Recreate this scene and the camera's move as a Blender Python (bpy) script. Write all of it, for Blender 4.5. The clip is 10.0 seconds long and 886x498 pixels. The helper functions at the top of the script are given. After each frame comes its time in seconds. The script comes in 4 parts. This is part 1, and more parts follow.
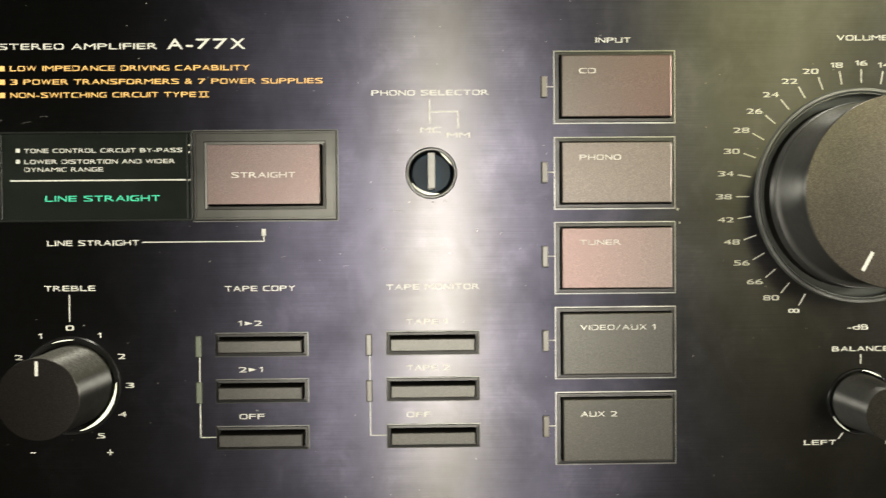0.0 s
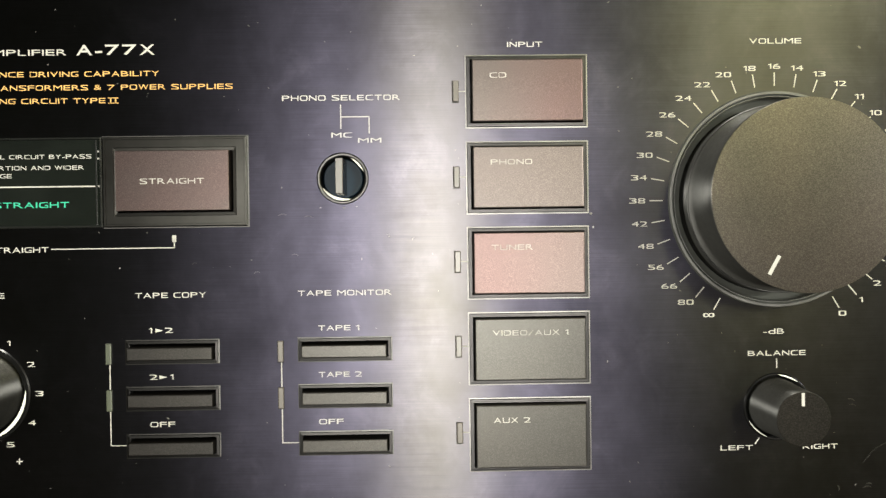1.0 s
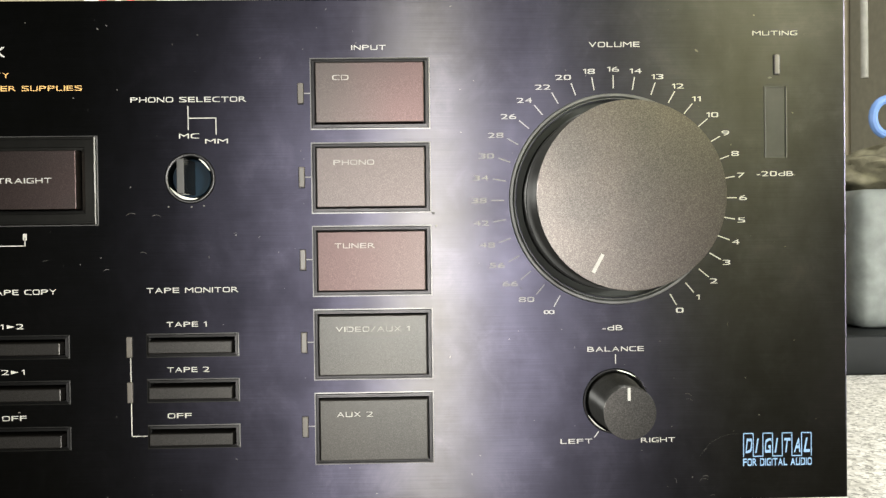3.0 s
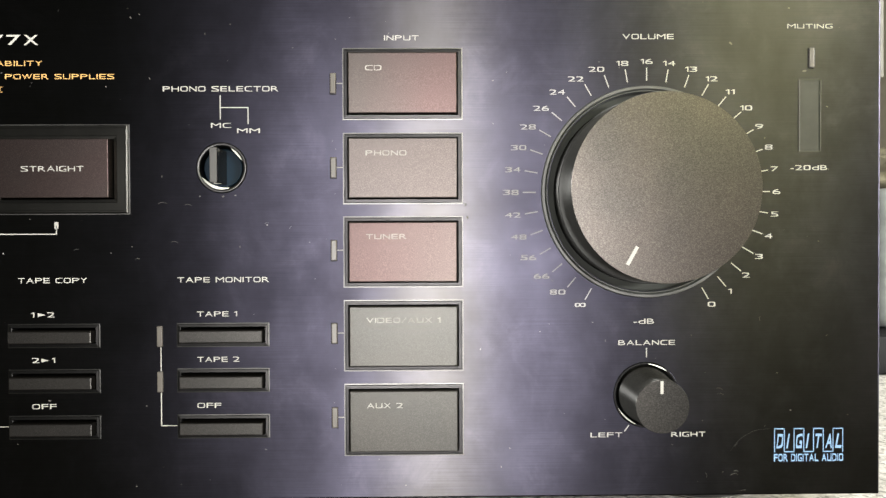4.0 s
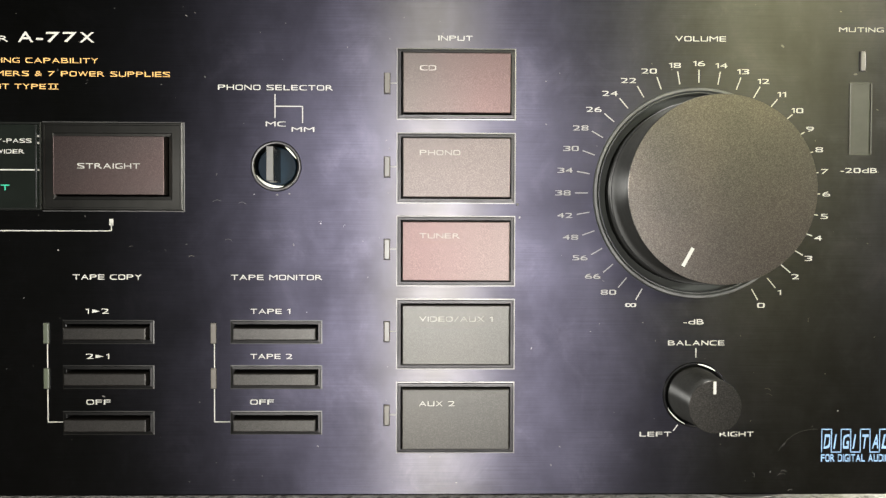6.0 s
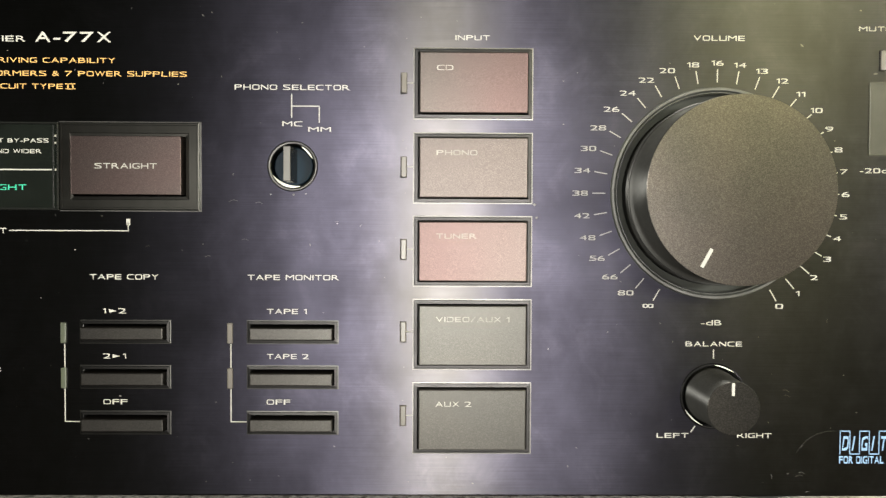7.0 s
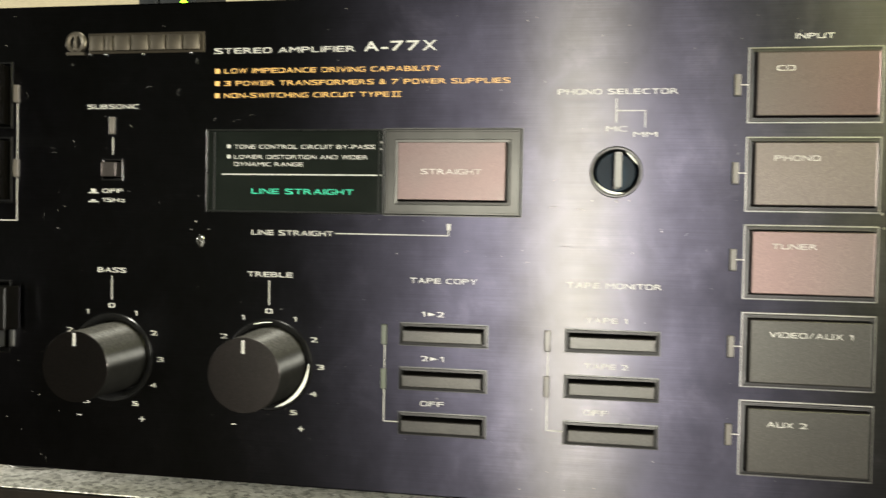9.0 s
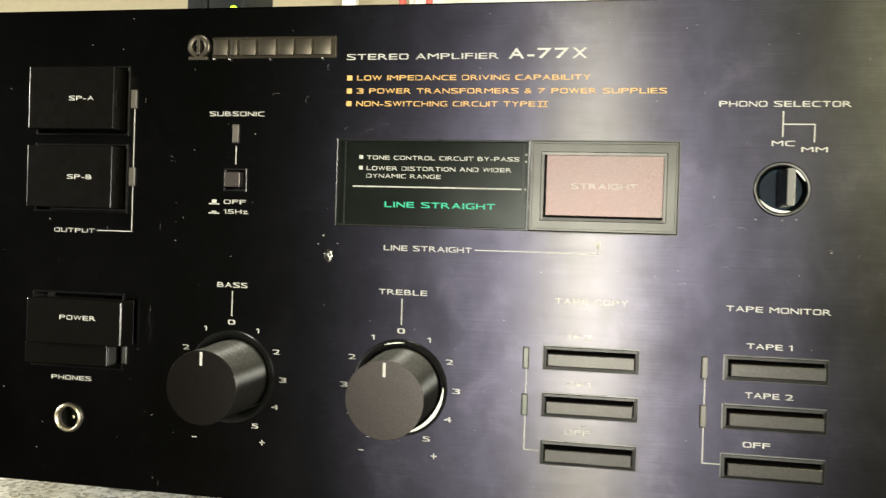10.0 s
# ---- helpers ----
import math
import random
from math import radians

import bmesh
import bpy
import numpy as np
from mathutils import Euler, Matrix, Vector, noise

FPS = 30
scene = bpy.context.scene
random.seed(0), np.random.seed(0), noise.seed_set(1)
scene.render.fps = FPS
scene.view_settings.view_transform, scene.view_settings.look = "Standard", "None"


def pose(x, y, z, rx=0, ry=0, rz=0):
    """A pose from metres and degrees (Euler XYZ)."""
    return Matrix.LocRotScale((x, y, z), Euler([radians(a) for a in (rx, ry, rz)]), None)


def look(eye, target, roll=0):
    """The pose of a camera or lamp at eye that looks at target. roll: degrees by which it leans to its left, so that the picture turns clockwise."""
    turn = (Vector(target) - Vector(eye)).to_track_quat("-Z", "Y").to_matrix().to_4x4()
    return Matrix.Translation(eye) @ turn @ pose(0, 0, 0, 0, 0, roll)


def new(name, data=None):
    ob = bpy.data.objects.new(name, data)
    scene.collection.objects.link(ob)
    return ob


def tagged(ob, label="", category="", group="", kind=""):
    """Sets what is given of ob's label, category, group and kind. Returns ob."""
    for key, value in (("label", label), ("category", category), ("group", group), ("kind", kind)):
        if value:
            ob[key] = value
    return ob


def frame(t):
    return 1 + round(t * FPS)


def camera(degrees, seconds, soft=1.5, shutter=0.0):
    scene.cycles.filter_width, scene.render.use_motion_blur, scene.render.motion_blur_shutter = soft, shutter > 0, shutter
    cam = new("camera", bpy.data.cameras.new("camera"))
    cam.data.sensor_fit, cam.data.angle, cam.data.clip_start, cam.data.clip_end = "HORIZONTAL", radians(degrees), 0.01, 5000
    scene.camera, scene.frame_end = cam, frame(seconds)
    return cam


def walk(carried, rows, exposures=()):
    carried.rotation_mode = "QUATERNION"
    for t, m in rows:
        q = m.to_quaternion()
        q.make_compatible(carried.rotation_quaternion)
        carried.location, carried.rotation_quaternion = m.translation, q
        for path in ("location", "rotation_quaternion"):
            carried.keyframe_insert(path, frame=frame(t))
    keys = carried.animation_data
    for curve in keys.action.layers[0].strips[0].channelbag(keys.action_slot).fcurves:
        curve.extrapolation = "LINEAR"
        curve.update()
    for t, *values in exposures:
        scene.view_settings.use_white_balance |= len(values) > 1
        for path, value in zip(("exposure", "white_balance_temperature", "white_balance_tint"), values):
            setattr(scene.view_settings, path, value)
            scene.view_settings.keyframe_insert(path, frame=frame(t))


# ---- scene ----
cam = camera(60.0, 10.0, soft=1.35, shutter=0.4)
PATH = [
    (0, (0.01757, -0.21881, 0.09175), (0.02260, 0.08110, 0.08654), -0.49),
    (0.3, (0.02807, -0.21964, 0.09157), (0.03347, 0.08029, 0.08768), -0.58),
    (0.5, (0.03453, -0.21939, 0.09058), (0.03961, 0.08055, 0.08807), -0.66),
    (0.7, (0.03987, -0.21973, 0.08983), (0.04454, 0.08023, 0.08896), -0.71),
    (1, (0.04239, -0.21802, 0.09102), (0.04772, 0.08193, 0.08855), -0.76),
    (1.2, (0.04677, -0.21817, 0.09133), (0.05184, 0.08177, 0.08832), -0.79),
    (1.5, (0.05636, -0.22094, 0.09108), (0.06150, 0.07901, 0.08826), -0.84),
    (1.7, (0.06033, -0.22079, 0.08972), (0.06551, 0.07914, 0.08633), -0.85),
    (2, (0.06822, -0.22005, 0.09120), (0.07437, 0.07986, 0.08689), -0.84),
    (2.2, (0.07552, -0.22139, 0.09269), (0.08202, 0.07852, 0.08877), -0.80),
    (2.5, (0.08422, -0.22290, 0.09301), (0.09039, 0.07699, 0.08820), -0.76),
    (2.7, (0.08727, -0.22434, 0.09237), (0.09351, 0.07557, 0.08851), -0.76),
    (4, (0.07871, -0.22338, 0.08896), (0.08318, 0.07656, 0.08473), -0.25),
    (4.2, (0.07742, -0.22403, 0.08988), (0.08114, 0.07590, 0.08432), -0.20),
    (4.5, (0.07601, -0.22463, 0.08855), (0.08042, 0.07530, 0.08367), -0.12),
    (4.7, (0.07582, -0.22507, 0.09020), (0.08055, 0.07484, 0.08440), -0.06),
    (5, (0.07543, -0.22453, 0.08901), (0.07986, 0.07539, 0.08360), 0.01),
    (5.2, (0.07345, -0.22587, 0.08894), (0.07813, 0.07404, 0.08349), 0.06),
    (5.5, (0.06922, -0.22517, 0.08806), (0.07412, 0.07473, 0.08228), 0.17),
    (5.7, (0.06532, -0.22487, 0.08950), (0.07062, 0.07503, 0.08362), 0.17),
    (7, (0.05981, -0.22393, 0.09093), (0.06260, 0.07598, 0.08393), 0.26),
    (7.2, (0.05510, -0.22444, 0.09191), (0.05697, 0.07546, 0.08458), 0.23),
    (7.5, (0.04608, -0.22929, 0.09120), (0.04139, 0.07059, 0.08429), 0.26),
    (7.7, (0.03848, -0.23156, 0.09156), (0.02913, 0.06820, 0.08391), 0.36),
    (8, (0.02857, -0.23574, 0.09257), (0.00989, 0.06357, 0.08462), 0.40),
    (8.2, (0.02803, -0.23167, 0.09025), (0.00140, 0.06705, 0.08268), 0.49),
    (8.5, (0.02586, -0.22845, 0.09016), (-0.00970, 0.06933, 0.08237), 0.73),
    (8.7, (0.01930, -0.22555, 0.09153), (-0.02093, 0.07164, 0.08382), 0.89),
    (9, (0.00433, -0.22309, 0.09149), (-0.04281, 0.07311, 0.08511), 1.11),
    (9.2, (-0.00512, -0.22253, 0.09072), (-0.05501, 0.07326, 0.08676), 1.32),
    (9.5, (-0.01905, -0.22050, 0.09112), (-0.07048, 0.07502, 0.08642), 1.55),
    (9.7, (-0.02618, -0.21955, 0.09099), (-0.07798, 0.07593, 0.08787), 1.69),
    (10, (-0.03656, -0.21726, 0.09292), (-0.08640, 0.07856, 0.08983), 1.82),
]
# the clip's camera drifts in exposure and white balance: stops, kelvin, tint
EXPOSURES = [(0, 0.12, 6850, 7), (1, 0.12, 6600, 9), (2, 0.10, 6550, 9), (2.6, 0.0, 6350, 10), (4, 0.05, 6250, 13), (5.5, 0.11, 6200, 13), (7, 0.13, 6550, 10), (8, 0.10, 6650, 7), (9, 0.10, 6700, 7), (10, 0.09, 6750, 6)]
walk(cam, [(t, look(eye, target, roll)) for t, eye, target, roll in PATH], EXPOSURES)

# ---- world, lights ----
world = bpy.data.worlds.new("world")
scene.world = world
world.use_nodes = True
world.node_tree.nodes["Background"].inputs["Color"].default_value = (1.0, 0.93, 0.8, 1)
world.node_tree.nodes["Background"].inputs["Strength"].default_value = 0.004


def area_lamp(name, size_x, size_y, power, color, m):
    data = bpy.data.lights.new(name, "AREA")
    data.shape, data.size, data.size_y, data.energy, data.color = "RECTANGLE", size_x, size_y, power, color
    ob = new(name, data)
    ob.matrix_world = m
    return ob


# unseen lamps, all added; the far one stands in for a torch at the camera
area_lamp("torch_stand_in", 0.30, 0.30, 352, (1.0, 0.965, 0.89), look((0.10, -6.0, -0.15), (0.03, 0, 0.09)))
# guessed source for the olive sheen on the panel's right
area_lamp("right_sheen_fill", 2.9, 0.90, 176, (1.0, 0.99, 0.50), look((2.16, -3.55, 1.60), (0.0, -3.0, 0.48)))
# added fills for the knob tops, the side faces and the worktop behind
area_lamp("knob_top_fill", 0.5, 0.3, 60, (1.0, 0.98, 0.90), look((0.15, -0.50, 2.50), (0, 0, 0.08)))
area_lamp("side_fill_west", 0.5, 0.3, 66, (1.0, 0.98, 0.90), look((-2.25, -0.45, 0.45), (0.14, 0, 0.06)))
area_lamp("side_fill_east", 0.5, 0.3, 140, (1.0, 0.98, 0.90), look((2.12, -1.30, 0.42), (0, 0, 0.05)))
area_lamp("worktop_fill", 0.3, 0.3, 3.6, (1.0, 0.93, 0.72), look((0.80, 0.42, 1.55), (0.62, 0.35, 0)))


# ---- materials ----
def material(name):
    mat = bpy.data.materials.new(name)
    mat.use_nodes = True
    nt = mat.node_tree
    return mat, nt, nt.nodes["Principled BSDF"]


def coords(nt, sx=1.0, sy=1.0, sz=1.0, kind="Object"):
    tc = nt.nodes.new("ShaderNodeTexCoord")
    mp = nt.nodes.new("ShaderNodeMapping")
    mp.inputs["Scale"].default_value = (sx, sy, sz)
    nt.links.new(tc.outputs[kind], mp.inputs["Vector"])
    return mp.outputs["Vector"]


def noise_tex(nt, vector, scale, detail=3.0, rough=0.55):
    n = nt.nodes.new("ShaderNodeTexNoise")
    n.inputs["Scale"].default_value, n.inputs["Detail"].default_value, n.inputs["Roughness"].default_value = scale, detail, rough
    nt.links.new(vector, n.inputs["Vector"])
    return n.outputs["Fac"]


def ramp(nt, fac, stops):
    r = nt.nodes.new("ShaderNodeValToRGB")
    while len(r.color_ramp.elements) < len(stops):
        r.color_ramp.elements.new(0.5)
    for e, (p, c) in zip(r.color_ramp.elements, stops):
        e.position, e.color = p, (*c, 1) if len(c) == 3 else c
    nt.links.new(fac, r.inputs["Fac"])
    return r.outputs["Color"]


def bump(nt, height, strength, distance, target):
    b = nt.nodes.new("ShaderNodeBump")
    b.inputs["Strength"].default_value, b.inputs["Distance"].default_value = strength, distance
    nt.links.new(height, b.inputs["Height"])
    nt.links.new(b.outputs["Normal"], target)


def simple(name, color, rough=0.5, metal=0.0, spec=0.5, grain=0.0, grain_scale=2500.0, vary=0.15, emit=None):
    """A surface with a fine grain and a faint large-scale variation."""
    mat, nt, p = material(name)
    v = coords(nt)
    dark = [c * (1 - vary) for c in color]
    light = [min(1, c * (1 + vary)) for c in color]
    c = ramp(nt, noise_tex(nt, v, 90, 4), [(0.3, dark), (0.7, light)])
    nt.links.new(c, p.inputs["Base Color"])
    p.inputs["Roughness"].default_value, p.inputs["Metallic"].default_value = rough, metal
    p.inputs["Specular IOR Level"].default_value = spec
    if grain:
        bump(nt, noise_tex(nt, v, grain_scale, 2), grain, 0.0003, p.inputs["Normal"])
    if emit:
        p.inputs["Emission Color"].default_value = (*emit[0], 1)
        p.inputs["Emission Strength"].default_value = emit[1]
    return mat


def brushed_panel():
    """Black anodised aluminium, brushed along x: a narrow pale gloss over a wider violet one."""
    mat, nt, p = material("brushed_black_aluminium")
    out = nt.nodes["Material Output"]
    nt.nodes.remove(p)
    tangent = nt.nodes.new("ShaderNodeTangent")
    tangent.direction_type, tangent.uv_map = "UV_MAP", "brush"
    lines = noise_tex(nt, coords(nt, 40, 40, 5200), 1.0, 5, 0.7)
    fine = noise_tex(nt, coords(nt, 110, 110, 9000), 1.0, 3, 0.6)
    smear = noise_tex(nt, coords(nt, 30, 30, 22), 1.0, 6, 0.62)
    tone = nt.nodes.new("ShaderNodeMix")
    tone.data_type, tone.blend_type = "RGBA", "MULTIPLY"
    tone.inputs["Factor"].default_value = 1.0
    nt.links.new(ramp(nt, smear, [(0.30, (0.0124, 0.0118, 0.0170)), (0.72, (0.0343, 0.0329, 0.0466))]), tone.inputs["A"])
    nt.links.new(ramp(nt, lines, [(0.28, (0.80, 0.80, 0.80)), (0.72, (1.20, 1.20, 1.20))]), tone.inputs["B"])
    wisps = nt.nodes.new("ShaderNodeTexNoise")
    for key, value in (("Scale", 62.0), ("Detail", 8.0), ("Roughness", 0.68), ("Distortion", 0.5)):
        wisps.inputs[key].default_value = value
    nt.links.new(coords(nt), wisps.inputs["Vector"])
    wiped = nt.nodes.new("ShaderNodeMix")
    wiped.data_type, wiped.blend_type = "RGBA", "MULTIPLY"
    wiped.inputs["Factor"].default_value = 1.0
    nt.links.new(tone.outputs["Result"], wiped.inputs["A"])
    nt.links.new(ramp(nt, wisps.outputs["Fac"], [(0.36, (0.90, 0.90, 0.90)), (0.54, (1, 1, 1)), (0.70, (1.34, 1.33, 1.30))]), wiped.inputs["B"])
    colors = (
        wiped.outputs["Result"],
        ramp(nt, lines, [(0.25, (0.0041, 0.0039, 0.0029)), (0.75, (0.0160, 0.0154, 0.0112))]),
        ramp(nt, fine, [(0.30, (0.00100, 0.00110, 0.00085)), (0.70, (0.00225, 0.00246, 0.0019))]),
    )
    total = None
    for color, rough, stretch in zip(colors, (0.350, 0.264, 0.48), (-0.236, -0.567, -0.1)):
        g = nt.nodes.new("ShaderNodeBsdfAnisotropic")
        g.distribution = "BECKMANN"
        g.inputs["Roughness"].default_value, g.inputs["Anisotropy"].default_value = rough, stretch
        nt.links.new(color, g.inputs["Color"])
        nt.links.new(tangent.outputs["Tangent"], g.inputs["Tangent"])
        bump(nt, lines, 0.06, 0.00005, g.inputs["Normal"])
        if total is None:
            total = g.outputs["BSDF"]
        else:
            add = nt.nodes.new("ShaderNodeAddShader")
            nt.links.new(total, add.inputs[0])
            nt.links.new(g.outputs["BSDF"], add.inputs[1])
            total = add.outputs["Shader"]
    nt.links.new(total, out.inputs["Surface"])
    return mat


def flakes(name, color, other=None, rough=0.32, scale=6500, wide=0.75, body=0.011, glitter=1.0, across=None):
    """Textured dark plastic with fine metallic flakes; other: a second tint that drifts in over the surface."""
    mat, nt, p = material(name)
    nt.nodes.remove(p)
    v = coords(nt)
    speck = noise_tex(nt, v, scale, 1.0, 0.8)
    m = nt.nodes.new("ShaderNodeMix")
    m.data_type, m.blend_type = "RGBA", "MULTIPLY"
    m.inputs["Factor"].default_value = 1.0
    tint = noise_tex(nt, v, 42, 2)
    if across:
        # angle-dependent pink sheen, painted in from one side as the second tint
        side = nt.nodes.new("ShaderNodeMapRange")
        side.inputs["From Min"].default_value, side.inputs["From Max"].default_value = across
        axes = nt.nodes.new("ShaderNodeSeparateXYZ")
        nt.links.new(v, axes.inputs["Vector"])
        nt.links.new(axes.outputs["X"], side.inputs["Value"])
        half = nt.nodes.new("ShaderNodeMix")
        half.inputs["Factor"].default_value = 0.6
        nt.links.new(tint, half.inputs["A"])
        nt.links.new(side.outputs["Result"], half.inputs["B"])
        tint = half.outputs["Result"]
    nt.links.new(ramp(nt, tint, [(0.30 if across else 0.38, color), (0.66 if across else 0.60, other or color)]), m.inputs["A"])
    nt.links.new(ramp(nt, speck, [(0.32, (1 - 0.30 * glitter,) * 3), (0.52, (1 - 0.03 * glitter,) * 3), (0.72, (1 + 0.45 * glitter,) * 3)]), m.inputs["B"])
    d = nt.nodes.new("ShaderNodeBsdfDiffuse")
    d.inputs["Color"].default_value = (body, body * 0.9, body * 0.82, 1)
    total = d.outputs["BSDF"]
    for spread, share in ((rough, 1.0), (rough + 0.13, wide)):
        g = nt.nodes.new("ShaderNodeBsdfAnisotropic")
        g.distribution = "BECKMANN"
        g.inputs["Roughness"].default_value = spread
        k = nt.nodes.new("ShaderNodeMix")
        k.data_type, k.blend_type = "RGBA", "MULTIPLY"
        k.inputs["Factor"].default_value = 1.0
        k.inputs["B"].default_value = (share, share, share, 1)
        nt.links.new(m.outputs["Result"], k.inputs["A"])
        nt.links.new(k.outputs["Result"], g.inputs["Color"])
        bump(nt, speck, 0.025, 0.0002, g.inputs["Normal"])
        add = nt.nodes.new("ShaderNodeAddShader")
        nt.links.new(total, add.inputs[0])
        nt.links.new(g.outputs["BSDF"], add.inputs[1])
        total = add.outputs["Shader"]
    nt.links.new(total, nt.nodes["Material Output"].inputs["Surface"])
    return mat


def satin(name, color, gloss, rough, vary=0.2):
    """Dark moulded plastic: a little body colour under a soft even gloss."""
    mat, nt, p = material(name)
    nt.nodes.remove(p)
    v = coords(nt)
    g = nt.nodes.new("ShaderNodeBsdfAnisotropic")
    g.distribution = "BECKMANN"
    g.inputs["Roughness"].default_value = rough
    d = nt.nodes.new("ShaderNodeBsdfDiffuse")
    worn = noise_tex(nt, v, 70, 5, 0.6)
    for c, target in ((color, d.inputs["Color"]), (gloss, g.inputs["Color"])):
        nt.links.new(ramp(nt, worn, [(0.3, [q * (1 - vary) for q in c]), (0.7, [q * (1 + vary) for q in c])]), target)
    bump(nt, noise_tex(nt, v, 2600, 2), 0.02, 0.0002, g.inputs["Normal"])
    add = nt.nodes.new("ShaderNodeAddShader")
    nt.links.new(g.outputs["BSDF"], add.inputs[0])
    nt.links.new(d.outputs["BSDF"], add.inputs[1])
    nt.links.new(add.outputs["Shader"], nt.nodes["Material Output"].inputs["Surface"])
    return mat


def polish(name, color, rough, spec=0.5):
    """Black moulded plastic with a clear gloss, grazing sheen and slight unevenness."""
    mat, nt, p = material(name)
    v = coords(nt)
    film = noise_tex(nt, v, 380, 6, 0.75)
    p.inputs["Base Color"].default_value = (*color, 1)
    nt.links.new(ramp(nt, film, [(0.3, (rough * 0.85,) * 3), (0.75, (rough * 1.2,) * 3)]), p.inputs["Roughness"])
    p.inputs["Specular IOR Level"].default_value = spec
    bump(nt, noise_tex(nt, v, 1800, 3), 0.03, 0.0002, p.inputs["Normal"])
    return mat


def lathe(name, color, gloss, upper_tone):
    """The side of a turned knob: fine rings about its axis draw the gloss out along it, and what faces up is patchily
    paler.
    """
    mat, nt, p = material(name)
    nt.nodes.remove(p)
    v = coords(nt)
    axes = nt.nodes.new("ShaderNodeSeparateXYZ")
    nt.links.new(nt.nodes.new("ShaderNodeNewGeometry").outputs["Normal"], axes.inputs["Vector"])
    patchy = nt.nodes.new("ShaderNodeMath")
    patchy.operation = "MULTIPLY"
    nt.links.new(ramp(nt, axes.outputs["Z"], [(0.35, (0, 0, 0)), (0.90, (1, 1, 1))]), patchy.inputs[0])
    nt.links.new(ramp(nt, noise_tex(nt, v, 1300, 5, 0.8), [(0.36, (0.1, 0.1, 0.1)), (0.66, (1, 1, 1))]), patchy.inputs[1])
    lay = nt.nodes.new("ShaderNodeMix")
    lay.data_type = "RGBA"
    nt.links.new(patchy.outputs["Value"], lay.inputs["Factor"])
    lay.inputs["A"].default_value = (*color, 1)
    lay.inputs["B"].default_value = (upper_tone, upper_tone * 0.97, upper_tone * 0.88, 1)
    d = nt.nodes.new("ShaderNodeBsdfDiffuse")
    nt.links.new(lay.outputs["Result"], d.inputs["Color"])
    g = nt.nodes.new("ShaderNodeBsdfAnisotropic")
    g.distribution = "BECKMANN"
    g.inputs["Roughness"].default_value, g.inputs["Anisotropy"].default_value = 0.56, 0.62
    round_axis = nt.nodes.new("ShaderNodeTangent")
    round_axis.direction_type, round_axis.axis = "RADIAL", "Y"
    nt.links.new(round_axis.outputs["Tangent"], g.inputs["Tangent"])
    nt.links.new(ramp(nt, noise_tex(nt, v, 300, 5, 0.7), [(0.3, [q * 0.8 for q in gloss]), (0.7, [q * 1.2 for q in gloss])]), g.inputs["Color"])
    add = nt.nodes.new("ShaderNodeAddShader")
    nt.links.new(d.outputs["BSDF"], add.inputs[0])
    nt.links.new(g.outputs["BSDF"], add.inputs[1])
    nt.links.new(add.outputs["Shader"], nt.nodes["Material Output"].inputs["Surface"])
    return mat


def granite():
    mat, nt, p = material("speckled_stone")
    v = coords(nt)
    big = noise_tex(nt, v, 90, 5, 0.7)
    grains = nt.nodes.new("ShaderNodeTexVoronoi")
    grains.inputs["Scale"].default_value = 620
    bent = nt.nodes.new("ShaderNodeTexNoise")
    bent.inputs["Scale"].default_value, bent.inputs["Detail"].default_value = 700, 4
    nt.links.new(v, bent.inputs["Vector"])
    push = nt.nodes.new("ShaderNodeVectorMath")
    push.operation = "MULTIPLY_ADD"
    push.inputs[1].default_value = (0.0032, 0.0032, 0.0032)
    nt.links.new(bent.outputs["Color"], push.inputs[0])
    nt.links.new(v, push.inputs[2])
    nt.links.new(push.outputs["Vector"], grains.inputs["Vector"])
    split = nt.nodes.new("ShaderNodeSeparateColor")
    nt.links.new(grains.outputs["Color"], split.inputs["Color"])
    c1 = ramp(nt, split.outputs["Red"], [(0.10, (0.25, 0.245, 0.225)), (0.30, (0.58, 0.565, 0.53)), (0.60, (0.75, 0.73, 0.69)), (0.90, (0.87, 0.855, 0.82))])
    spots = ramp(nt, big, [(0.34, (0.66, 0.655, 0.63)), (0.55, (1, 1, 1))])
    m = nt.nodes.new("ShaderNodeMix")
    m.data_type, m.blend_type = "RGBA", "MULTIPLY"
    m.inputs["Factor"].default_value = 0.8
    nt.links.new(c1, m.inputs["A"])
    nt.links.new(spots, m.inputs["B"])
    nt.links.new(m.outputs["Result"], p.inputs["Base Color"])
    p.inputs["Roughness"].default_value = 0.35
    bump(nt, big, 0.3, 0.0006, p.inputs["Normal"])
    return mat


PANEL = brushed_panel()
WHITE = simple("white_print", (0.345, 0.34, 0.315), 0.7, spec=0.08, vary=0.06)
# print drowned by sheen or haze: the lost contrast is put into this tone
DIMWHITE = simple("dimmed_white_print", (0.285, 0.278, 0.258), 0.7, spec=0.08, vary=0.18)
ORANGE = simple("amber_print", (0.46, 0.285, 0.105), 0.7, spec=0.08, vary=0.06)
GREEN = simple("green_print", (0.012, 0.33, 0.20), 0.6, vary=0.06)
BLUE = simple("pale_blue_print", (0.150, 0.262, 0.425), 0.6, vary=0.06)
# the blue reflection beside the blade is mixed into this body colour
BLUEBLACK = simple("blue_reflection_black", (0.005, 0.0135, 0.023), 0.4, spec=0.08)
BLADE = satin("grey_satin_blade", (0.016, 0.0155, 0.0145), (0.050, 0.0495, 0.047), 0.37)
